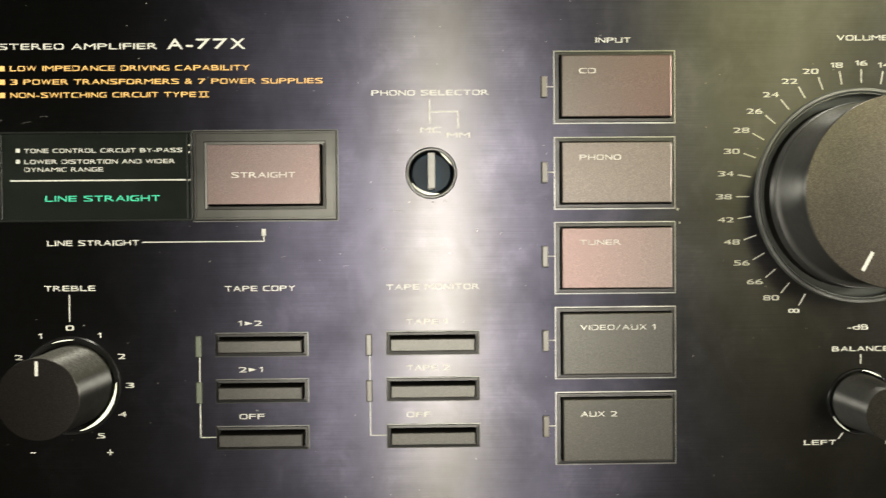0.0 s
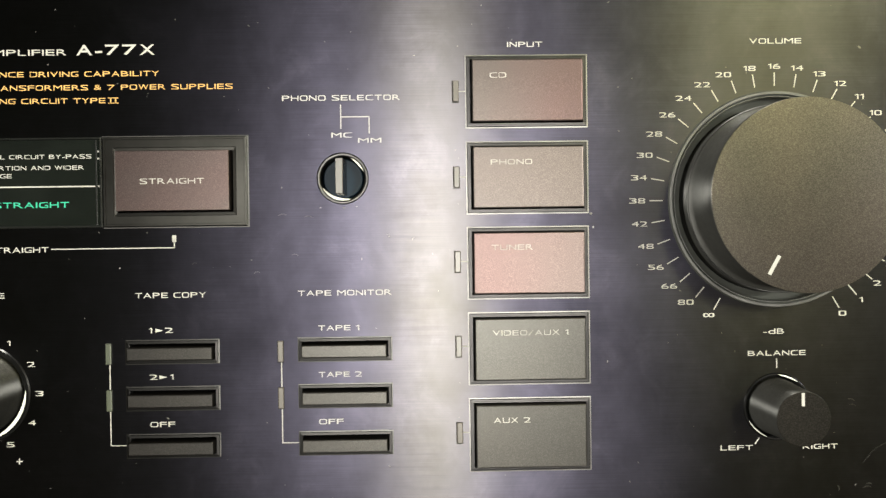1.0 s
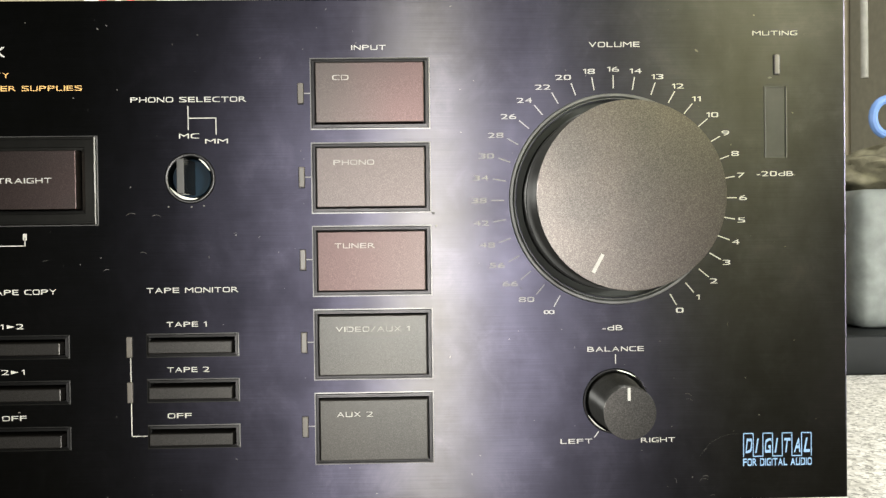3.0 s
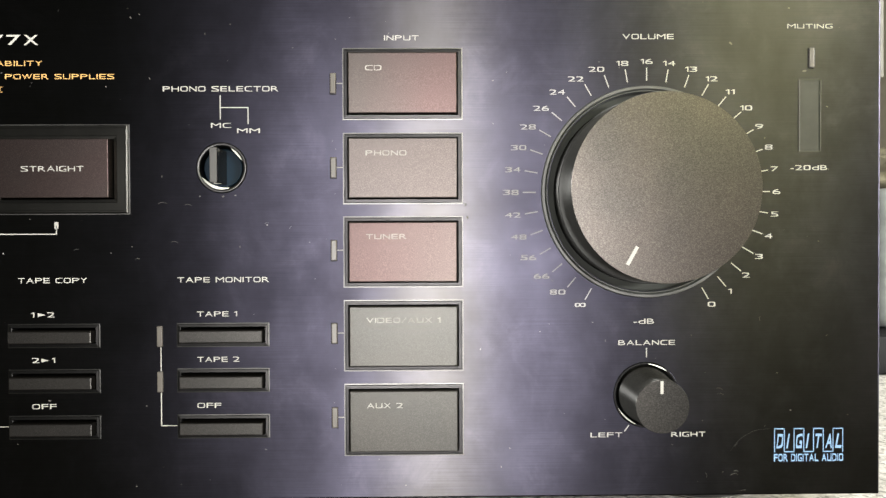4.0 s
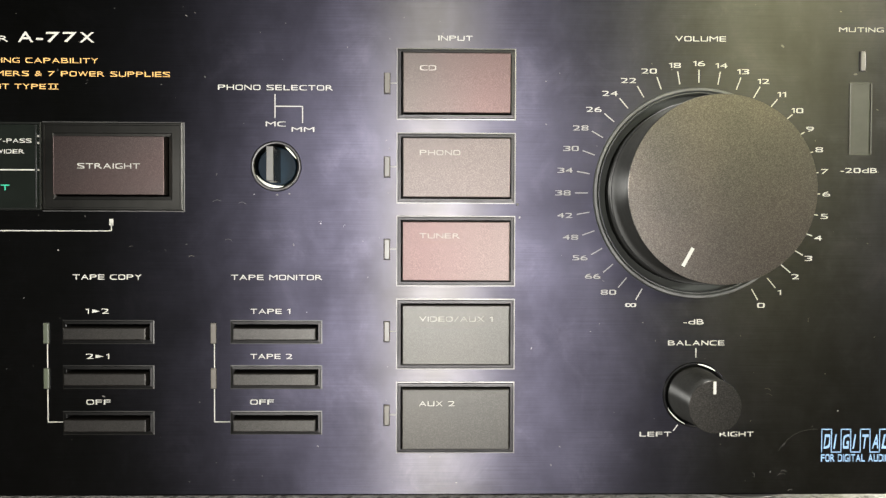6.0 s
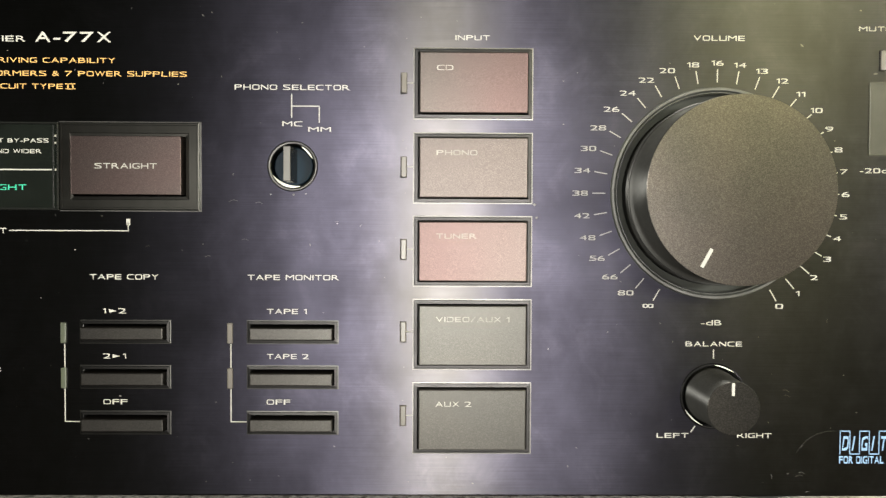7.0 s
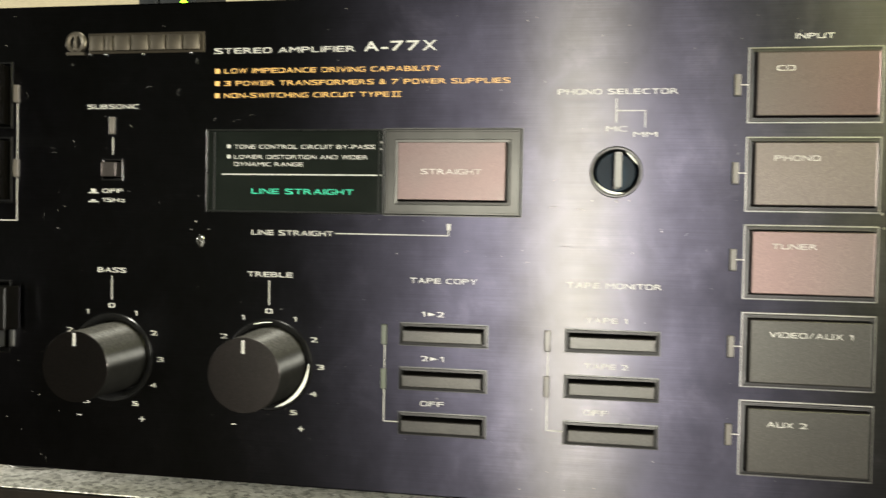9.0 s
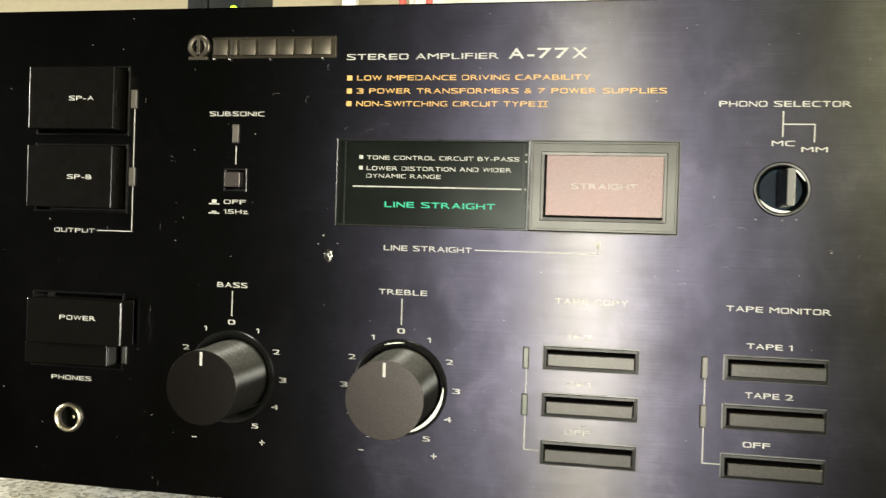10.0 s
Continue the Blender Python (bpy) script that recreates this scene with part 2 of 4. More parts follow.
# input buttons: gloss strengths differ to hold how brightly each one caught the lamp
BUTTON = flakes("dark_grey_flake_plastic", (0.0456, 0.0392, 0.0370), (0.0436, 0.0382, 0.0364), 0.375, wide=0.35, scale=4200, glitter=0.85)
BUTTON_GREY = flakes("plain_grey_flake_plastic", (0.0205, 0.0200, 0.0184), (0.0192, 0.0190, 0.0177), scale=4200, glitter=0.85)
BUTTON_RED = flakes("dark_red_flake_plastic", (0.0256, 0.0220, 0.0206), (0.0306, 0.0212, 0.0203), scale=4200, glitter=0.85, across=(0.054, 0.086))
BUTTON_DARK = flakes("dark_switch_plastic", (0.0225, 0.0218, 0.0200), (0.0205, 0.0200, 0.0188), body=0.0035)
BUTTON_BYPASS = flakes("bypass_red_flake_plastic", (0.064, 0.0510, 0.0478), (0.067, 0.0498, 0.0468), 0.375, wide=0.05, body=0.002, scale=4200, glitter=0.85)
BUTTON_ROSE = flakes("pale_red_flake_plastic", (0.0336, 0.0264, 0.0247), (0.0358, 0.0252, 0.0241), 0.35, scale=4200, glitter=0.85, across=(0.088, 0.055))
GLOSS = satin("glossy_black_plastic", (0.0045, 0.0045, 0.0045), (0.0290, 0.0282, 0.0285), 0.36)
GLOSS_DARK = satin("black_switch_surround", (0.003, 0.003, 0.003), (0.0165, 0.0162, 0.0158), 0.35)
RINGGREY = satin("pale_grey_edge", (0.022, 0.022, 0.0215), (0.042, 0.042, 0.040), 0.42, 0.35)
VOLRING = satin("grey_black_stepped_ring", (0.042, 0.044, 0.040), (0.034, 0.034, 0.032), 0.44)
WELL = simple("matt_black_recess", (0.004, 0.004, 0.004), 0.6, spec=0.2)
MUTE = satin("dark_satin_slider", (0.005, 0.005, 0.0042), (0.0245, 0.0243, 0.0195), 0.50)
MUTE_EDGE = satin("paler_satin_edge", (0.010, 0.010, 0.009), (0.038, 0.038, 0.032), 0.48)
KEYFRAME = polish("black_glossy_surround", (0.002, 0.002, 0.002), 0.30, 0.18)
RING = simple("satin_metal_ring", (0.17, 0.168, 0.165), 0.34, metal=1.0, vary=0.4)
DULL = satin("dull_metal_edge", (0.004, 0.004, 0.0038), (0.042, 0.042, 0.040), 0.35, 0.3)
BRIGHT = satin("bright_metal_edge", (0.012, 0.0118, 0.0114), (0.125, 0.123, 0.118), 0.40, 0.3)
GLINT = simple("pale_glint_paint", (0.62, 0.63, 0.56), 0.5, vary=0.1)
KEYCAP = polish("glossy_black_key", (0.0018, 0.0016, 0.0012), 0.22, 0.22)
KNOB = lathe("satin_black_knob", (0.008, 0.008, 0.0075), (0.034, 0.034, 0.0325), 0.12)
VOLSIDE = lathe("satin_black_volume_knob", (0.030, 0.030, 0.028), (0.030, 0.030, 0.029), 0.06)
KNOBFACE = flakes("fine_grained_knob_face", (0.0575, 0.0512, 0.0469), (0.0506, 0.0465, 0.0430), 0.318, 3600, 0.18, 0.0014, 1.0)
SMOOTHFACE = flakes("smooth_grained_knob_face", (0.0330, 0.0292, 0.0272), (0.0300, 0.0274, 0.0256), 0.360, 5200, 0.05, 0.001)
BALANCEFACE = flakes("dark_scuffed_knob_face", (0.040, 0.038, 0.035), (0.034, 0.033, 0.031), 0.315, 3000, 0.2, 0.0012, 0.9)
ALU = simple("satin_aluminium", (0.36, 0.35, 0.33), 0.36, metal=1.0, vary=0.1)
GREENLENS = simple("green_indicator_lens", (0.045, 0.052, 0.035), 0.35, vary=0.15)
FRAME = satin("grey_plastic_bezel", (0.0032, 0.0032, 0.003), (0.0310, 0.0306, 0.0280), 0.345)
SELRING = satin("dark_satin_ring", (0.003, 0.003, 0.003), (0.044, 0.0436, 0.0425), 0.36, 0.3)
BRASS = simple("tarnished_plated_brass", (0.62, 0.56, 0.44), 0.36, metal=1.0, vary=0.2)
BRONZE = simple("dull_bronze_metal", (0.034, 0.029, 0.021), 0.47, metal=1.0, vary=0.35)
PEWTER = simple("dull_gold_metal", (0.074, 0.065, 0.050), 0.43, metal=1.0, vary=0.3)
LENS = simple("smoky_indicator_lens", (0.068, 0.060, 0.050), 0.35, vary=0.15)
WINDOWRIM = polish("smoky_clear_plastic_rim", (0.005, 0.0056, 0.005), 0.30, 0.22)
GLASS = satin("dark_display_glass", (0.0055, 0.0068, 0.0058), (0.007, 0.0075, 0.007), 0.26)
CASE = simple("black_painted_steel", (0.012, 0.012, 0.012), 0.45, vary=0.3)
RUBBER = simple("black_rubber", (0.012, 0.012, 0.012), 0.35, spec=0.8)
STONE = granite()
EDGE = simple("dark_brown_edge_strip", (0.008, 0.006, 0.0045), 0.5, spec=0.1, vary=0.3)
DARKPAINT = simple("dark_unseen_wall", (0.010, 0.010, 0.009), 0.7, spec=0.25, vary=0.3)
DARKCHROME = simple("black_polished_metal", (0.40, 0.40, 0.37), 0.22, metal=1.0, vary=0.1)
KNOBRING = polish("black_glossy_ring", (0.004, 0.004, 0.004), 0.24, 0.3)
OLIVE = simple("olive_wall_shade", (0.115, 0.11, 0.082), 0.6, vary=0.12)
PALE = simple("pale_grey_board", (0.40, 0.39, 0.35), 0.7, vary=0.08)
WALLPAINT = simple("cream_wall_paint", (0.19, 0.164, 0.105), 0.8, vary=0.05)
CEILING = simple("dark_unseen_ceiling", (0.018, 0.016, 0.014), 0.8, spec=0.1, vary=0.3)
FLOORWOOD = simple("brown_floor", (0.03, 0.024, 0.018), 0.6, spec=0.15, vary=0.3)
BLACKBOX = simple("near_black_plastic", (0.005, 0.006, 0.0065), 0.55, spec=0.15)
RODGREY = simple("greyish_white_plastic", (0.17, 0.168, 0.145), 0.6, spec=0.2)
WHITEPLASTIC = simple("milky_white_plastic", (0.125, 0.137, 0.130), 0.55, spec=0.25, vary=0.2)
BEIGE = simple("olive_beige_cloth", (0.105, 0.098, 0.066), 0.9, spec=0.1, vary=0.4)
REDCABLE = simple("red_plastic", (0.34, 0.05, 0.04), 0.45)
WHITECABLE = simple("white_plastic", (0.48, 0.46, 0.42), 0.45)
BLUEPLASTIC = simple("light_blue_plastic", (0.085, 0.16, 0.34), 0.5, spec=0.3)
LED = simple("lit_green_led", (0.2, 0.8, 0.02), 0.4, emit=((0.35, 1.0, 0.02), 2.5))
CRUMB = simple("grey_crumb", (0.15, 0.147, 0.138), 0.8, vary=0.5, grain_scale=900)
DUST = simple("pale_dust", (0.075, 0.073, 0.068), 0.9, vary=0.4)

MM = 0.001


# ---- mesh builders ----
def part(name, bm, mat, parent=None, label="", at=(0, 0, 0), smooth=False):
    """Links a bmesh (in millimetres) as one mesh object under a thing or a part."""
    mesh = bpy.data.meshes.new(name)
    bmesh.ops.recalc_face_normals(bm, faces=bm.faces)
    bmesh.ops.scale(bm, vec=(MM, MM, MM), verts=bm.verts)
    if smooth:
        for f in bm.faces:
            f.smooth = True
        for e in bm.edges:
            e.smooth = len(e.link_faces) == 2 and e.calc_face_angle(0) < radians(35)
    bm.to_mesh(mesh)
    bm.free()
    mesh.materials.append(mat)
    return linked(name, mesh, parent, label, at)


def linked(name, mesh, parent=None, label="", at=(0, 0, 0)):
    ob = new(name, mesh)
    ob.parent = parent
    ob.location = Vector(at) * MM
    if label:
        tagged(ob, label)
    return ob


def block(x0, x1, y0, y1, z0, z1, round_by=0.0, segments=2):
    bm = bmesh.new()
    bmesh.ops.create_cube(bm, size=1)
    for v in bm.verts:
        v.co = ((x0 + x1) / 2 + v.co.x * (x1 - x0), (y0 + y1) / 2 + v.co.y * (y1 - y0), (z0 + z1) / 2 + v.co.z * (z1 - z0))
    if round_by:
        bmesh.ops.bevel(bm, geom=bm.edges[:], offset=round_by, segments=segments, profile=0.6, affect="EDGES")
    return bm


def turned(profile, steps=64, bm=None, cx=0.0, cz=0.0):
    """A body turned about the y axis from (radius, y) pairs; a radius of 0 closes it."""
    bm = bm or bmesh.new()
    rings = []
    for r, y in profile:
        if r == 0:
            rings.append([bm.verts.new((cx, y, cz))])
        else:
            rings.append([bm.verts.new((cx + r * math.cos(2 * math.pi * i / steps), y, cz + r * math.sin(2 * math.pi * i / steps))) for i in range(steps)])
    for a, b in zip(rings, rings[1:]):
        for i in range(steps):
            j = (i + 1) % steps
            if len(a) == 1 and len(b) > 1:
                bm.faces.new((a[0], b[i], b[j]))
            elif len(b) == 1 and len(a) > 1:
                bm.faces.new((a[i], a[j], b[0]))
            elif len(a) > 1:
                bm.faces.new((a[i], a[j], b[j], b[i]))
    return bm


def ring_frame(x0, x1, z0, z1, profile):
    """A rectangular frame; the profile is pairs of (inset from the outer edge, y)."""
    bm = bmesh.new()
    loops = [[bm.verts.new(c) for c in ((x0 + s, y, z0 + s), (x1 - s, y, z0 + s), (x1 - s, y, z1 - s), (x0 + s, y, z1 - s))] for s, y in profile]
    for a, b in zip(loops, loops[1:]):
        for i in range(4):
            j = (i + 1) % 4
            bm.faces.new((a[i], a[j], b[j], b[i]))
    return bm


def bar(x0, z0, x1, z1, width, y=0.0, depth=0.08):
    """A printed stroke from one point to another, standing just proud of y."""
    d = Vector((x1 - x0, 0, z1 - z0)).normalized()
    n = Vector((-d.z, 0, d.x)) * width / 2
    bm = bmesh.new()
    a, b = Vector((x0, y, z0)), Vector((x1, y, z1))
    top = [bm.verts.new(p + Vector((0, -depth, 0))) for p in (a - n, b - n, b + n, a + n)]
    low = [bm.verts.new(p + Vector((0, 0.02, 0))) for p in (a - n, b - n, b + n, a + n)]
    bm.faces.new(top)
    for i in range(4):
        bm.faces.new((top[i], top[(i + 1) % 4], low[(i + 1) % 4], low[i]))
    return bm


GLYPHS = {}
WIDTHS = {"I": 0.17, "1": 0.44, "M": 1.18, "W": 1.35, "T": 0.98, "L": 0.86, "E": 0.92, "F": 0.88, "-": 0.50, "/": 0.72, " ": 0.42, "A": 1.10, "z": 0.80, "V": 1.05, "X": 1.05, "Y": 1.0}


def even_strokes(co, faces, thinner, thicker=0.010):
    """Slims the stems and thickens the bars of a letter, so that its strokes are even once it is drawn out wide."""
    edges = {}
    for f in faces:
        middle = co[list(f)].mean(0)
        for i, j in zip(f, f[1:] + f[:1]):
            key = (min(i, j), max(i, j))
            edges[key] = None if key in edges else middle
    normals = {}
    for (i, j), middle in edges.items():
        d = co[j] - co[i]
        if middle is not None and np.hypot(*d) > 1e-7:
            n = np.array((d[1], -d[0])) / np.hypot(*d)
            n = -n if np.dot(n, middle - co[i]) > 0 else n
            normals.setdefault(i, []).append(n)
            normals.setdefault(j, []).append(n)
    out = co.copy()
    for i, ns in normals.items():
        n = sum(ns)
        if len(ns) == 2:
            n = n / max(0.35, 1 + np.dot(ns[0], ns[1]))
        out[i] += n * np.array((thinner, thicker))
    return out


def glyph(letter, weight, shear):
    """One letter of the built-in font: x over its own width from 0 to 1, y over the height of a capital; round letters are squared off."""
    key = (letter, weight, shear)
    if key in GLYPHS:
        return GLYPHS[key]
    if letter == "1":
        # a plain stem with a short flag at its head
        GLYPHS[key] = np.array([(0.62, 0), (1, 0), (1, 1), (0.62, 1), (0.0, 0.84), (0.0, 0.70), (0.62, 0.80)]), [(0, 1, 2, 6), (6, 2, 3), (6, 3, 4, 5)]
        return GLYPHS[key]
    curve = bpy.data.curves.new("letter", "FONT")
    curve.body, curve.offset, curve.shear, curve.resolution_u = letter, weight, shear, 5
    tmp = bpy.data.objects.new("tmp", curve)
    scene.collection.objects.link(tmp)
    mesh = bpy.data.meshes.new_from_object(tmp.evaluated_get(bpy.context.evaluated_depsgraph_get()))
    bpy.data.objects.remove(tmp)
    co = np.array([v.co[:2] for v in mesh.vertices])
    faces = [tuple(f.vertices) for f in mesh.polygons]
    bpy.data.meshes.remove(mesh)
    co = even_strokes(co, faces, 0.0 if letter in "OCGQ0DU" else -0.008)
    lo, hi = co.min(0), co.max(0)
    co[:, 0] = (co[:, 0] - lo[0]) / (hi[0] - lo[0])
    if letter in "-+":
        co[:, 1] = co[:, 1] / 0.72
    else:
        co[:, 1] = (co[:, 1] - lo[1]) / (hi[1] - lo[1]) * (0.72 if letter == "z" else 1.0)
    if letter in "OCGQ0D8S23569U":
        squared = 3.2 if letter in "S2356989" else 4.8
        c = co * 2 - 1
        r = np.hypot(c[:, 0], c[:, 1]) + 1e-9
        p = (np.abs(c[:, 0]) ** squared + np.abs(c[:, 1]) ** squared) ** (1 / squared) + 1e-9
        co = (np.clip(c * (r / p)[:, None], -1, 1) + 1) / 2
    GLYPHS[key] = co, faces
    return GLYPHS[key]


def lettering(text, x0, x1, z0, z1, mat=None, parent=None, y=0.0, name="caption", weight=0.0, spacing=0.20, shear=0.0, turn=0.0, label=""):
    """Printed writing in wide capitals that fills the given field of the panel, in millimetres."""
    verts, faces, at = [], [], 0.0
    for letter in text:
        w = WIDTHS.get(letter, 1.0)
        if letter != " ":
            co, polys = glyph(letter, weight, shear)
            n = len(verts)
            verts += [(at + u * w, v) for u, v in co]
            faces += [tuple(i + n for i in f) for f in polys]
        at += w + spacing
    co = np.array(verts)
    if turn:
        a = radians(turn)
        co = co @ np.array([[math.cos(a), math.sin(a)], [-math.sin(a), math.cos(a)]])
    lo, hi = co.min(0), co.max(0)
    if text[0] in "-+" and len(text) > 1:
        lo[1] = min(lo[1], 0)
    co = (co - lo) / (hi - lo)
    mesh = bpy.data.meshes.new(name)
    mesh.from_pydata([((x0 + u * (x1 - x0)) * MM, (y - 0.07) * MM, (z0 + w * (z1 - z0)) * MM) for u, w in co], [], faces)
    mesh.materials.append(mat or WHITE)
    mesh.update()
    return linked(name, mesh, parent, label)


def tube(points, radius, steps=10):
    """A round cable along points, in millimetres."""
    bm = bmesh.new()
    rings = []
    pts = [Vector(p) for p in points]
    for i, p in enumerate(pts):
        d = (pts[min(i + 1, len(pts) - 1)] - pts[max(i - 1, 0)]).normalized()
        side = d.cross(Vector((0.3, 1, 0.2))).normalized()
        up = side.cross(d)
        rings.append([bm.verts.new(p + radius * (math.cos(a) * side + math.sin(a) * up)) for a in [2 * math.pi * k / steps for k in range(steps)]])
    for a, b in zip(rings, rings[1:]):
        for k in range(steps):
            bm.faces.new((a[k], a[(k + 1) % steps], b[(k + 1) % steps], b[k]))
    bm.faces.new(rings[0])
    bm.faces.new(rings[-1])
    return bm


# ---- the room ----
def structure(name, bm, mat, label):
    return tagged(part(name, bm, mat), label, name.split("_")[0], kind="structure")


BACK, FRONT, LEFT, RIGHT, FLOOR, TOP = 800, -6600, -2400, 2200, -760, 2600
# only wall_north is visible; the others are added, dark ones to blacken reflections
structure("floor", block(LEFT, RIGHT, FRONT, BACK, FLOOR - 100, FLOOR), FLOORWOOD, "brown floor of the room")
structure("ceiling", block(LEFT, RIGHT, FRONT, BACK, TOP, TOP + 100), CEILING, "unseen added ceiling, dark to keep reflections black")
structure("wall_north", block(LEFT - 100, RIGHT + 100, BACK, BACK + 100, FLOOR - 100, TOP + 100), WALLPAINT, "cream painted wall behind the amplifier")
structure("wall_south", block(LEFT - 100, RIGHT + 100, FRONT - 100, FRONT, FLOOR - 100, TOP + 100), DARKPAINT, "unseen added wall, dark to keep reflections black")
structure("wall_west", block(LEFT - 100, LEFT, FRONT, BACK, FLOOR - 100, TOP + 100), DARKPAINT, "unseen added side wall, dark to keep reflections black")
structure("wall_east", block(RIGHT, RIGHT + 100, FRONT, BACK, FLOOR - 100, TOP + 100), WALLPAINT, "unseen added side wall in cream")

EDGE_Y = 16
worktop = tagged(new("worktop"), "speckled grey stone-look worktop with a dark edge", "worktop", kind="structure")
part("slab", block(-900, 1100, EDGE_Y, 795, -32, 0, 0.35), STONE, worktop)
part("edge_strip", block(-900, 1100, EDGE_Y - 2.2, EDGE_Y - 0.02, -34, -0.25, 0.3), EDGE, worktop, "dark brown edge strip")
base = tagged(new("base_cabinet"), "dark brown base cabinet under the worktop", "cabinet")
part("carcass", block(-880, 1080, EDGE_Y + 30, 790, FLOOR, -34), EDGE, base)

# ---- the amplifier ----
PB, PT, PL, PR = 13.0, 161.2, -219.0, 210.4
amp = tagged(new("stereo_amplifier"), "black brushed-aluminium stereo amplifier standing on a speckled worktop", "amplifier")

INPUTS = [("CD", 123.6, 143.8, True, 4.7), ("PHONO", 99.2, 119.3, False, 11.7), ("TUNER", 75.0, 95.1, True, 11.6), ("VIDEO/AUX 1", 50.6, 70.8, False, 21.3), ("AUX 2", 25.9, 46.4, False, 10.4)]
TAPES = [58.0, 44.8, 31.4]
KNOBS = {"bass": (-137.0, 50.0, 10.5, 18.3), "treble": (-84.7, 50.0, 10.8, 18.3), "balance": (141.4, 42.8, 7.35, 16.0), "volume": (141.6, 102.2, 25.7, 19.5)}


def cut_panel():
    """The front plate with its wells and holes cut into it."""
    mesh = bpy.data.meshes.new("front_panel")
    bm = block(PL, PR, 0, 9, PB, PT, 0.5, 2)
    bm.to_mesh(mesh)
    bm.free()
    cut = bmesh.new()

    def well(x0, x1, z0, z1, depth=6):
        one = block(x0, x1, -3, depth, z0, z1)
        me = bpy.data.meshes.new("tmp")
        one.to_mesh(me)
        one.free()
        cut.from_mesh(me)
        bpy.data.meshes.remove(me)

    for _, z0, z1, _, _ in INPUTS:
        well(54.4, 86.6, z0 + 0.9, z1 - 0.9)
    for z in TAPES:
        well(5.9, 30.3, z + 0.9, z + 5.6)
        well(-42.6, -18.4, z + 0.8, z + 5.5)
    well(-45.4, -12.2, 100.2, 118.8)
    well(-203.2, -173.0, 122.8, 143.0)
    well(-203.2, -173.0, 98.9, 119.0)
    well(-203.2, -173.0, 50.4, 73.0)
    well(-140.2, -134.0, 106.4, 112.2)
    well(186.6, 192.2, 114.2, 134.6)
    for cx, cz, r in ((18.1, 109.6, 6.3), (-190.2, 34.1, 3.6), (141.6, 102.2, 29.0), (-137.0, 50.0, 12.6), (-84.7, 50.0, 12.6), (141.4, 42.8, 9.0)):
        turned([(0, -3), (r, -3), (r, 6), (0, 6)], 64, cut, cx, cz)
    bmesh.ops.recalc_face_normals(cut, faces=cut.faces)
    cmesh = bpy.data.meshes.new("cut")
    cut.to_mesh(cmesh)
    cut.free()
    a, b = new("panel_tmp", mesh), new("cut_tmp", cmesh)
    mod = a.modifiers.new("cut", "BOOLEAN")
    mod.operation, mod.solver, mod.object = "DIFFERENCE", "EXACT", b
    done = bpy.data.meshes.new_from_object(a.evaluated_get(bpy.context.evaluated_depsgraph_get()))
    bpy.data.objects.remove(a)
    bpy.data.objects.remove(b)
    uv = done.uv_layers.new(name="brush")
    for loop, item in zip(done.loops, uv.data):
        co = done.vertices[loop.vertex_index].co
        item.uv = (co.z * 0.01, co.x * 0.01 + co.y * 0.003)
    for v in done.vertices:
        v.co *= MM
    done.materials.clear()
    done.materials.append(PANEL)
    done.materials.append(WELL)
    done.materials.append(CASE)
    for f in done.polygons:
        f.material_index = 1 if f.center.y > 0.0007 and PL * MM + 0.001 < f.center.x < PR * MM - 0.001 and PB * MM + 0.001 < f.center.z < PT * MM - 0.001 else 0
        if f.material_index == 0 and f.normal.y > -0.5:
            f.material_index = 2
    done.name = "front_panel"
    return linked("front_panel", done, amp, "black brushed aluminium front plate with violet sheen")


panel = cut_panel()
part("case_body", block(PL + 3, PR - 3, 9, 420, 14, 157, 1.5), CASE, amp, "black painted steel case")

for x in (-193, 174):
    for y in (50, 370):
        foot = part("foot", bm=turned([(0, 13.5), (19.5, 13.5), (19.8, 11.5), (17.2, 1.2), (16.2, 0), (0, 0)], 48), mat=RUBBER, parent=amp, label="round black tapered foot", smooth=True)
        foot.data.transform(Matrix.Rotation(radians(90), 4, "X"))
        foot.location = Vector((x, y, 0)) * MM
        rim = part("foot_rim", turned([(16.9, 1.0), (17.2, 0.85), (17.1, 0.5), (16.4, 0.35), (16.9, 1.0)], 48), ALU, foot, "thin shiny ring", smooth=True)
        rim.data.transform(Matrix.Rotation(radians(90), 4, "X"))


def trim(x0, x1, z0, z1, mat=None):
    return part("frame_trim", ring_frame(x0, x1, z0, z1, [(-0.32, 0.03), (-0.29, -0.2), (0.0, -0.22), (0.02, 0.05)]), mat or BRIGHT, amp, "thin bright metal edge")


def say(text, x0, x1, z0, z1, **more):
    more.setdefault("parent", panel)
    more.setdefault("weight", 0.0)
    low = more.pop("low", 0.84)
    mid, half = (z0 + z1) / 2, (z1 - z0) / 2 * low
    return lettering(text, x0, x1, mid - half, mid + half, **more)


def stroke(x0, z0, x1, z1, width=0.28, mat=None, name="printed_line"):
    return part(name, bar(x0, z0, x1, z1, width), mat or WHITE, panel)


def indicator(x0, x1, z0, z1, mat, label="smoky unlit indicator lens"):
    """A small bar-shaped lamp lens; its dark edge and shadow are a black surround, wider at left and bottom."""
    lens = part("indicator_lens", block(x0, x1, -0.7, 1, z0, z1, 0.2), mat, amp, label)
    part("lens_surround", ring_frame(x0 - 0.22, x1 + 0.12, z0 - 0.25, z1 + 0.1, [(0, 0.02), (0.03, -0.16), (0.2, -0.18), (0.23, 0.02)]), WELL, lens, "thin black surround for the lens's edge and shadow")
    return lens


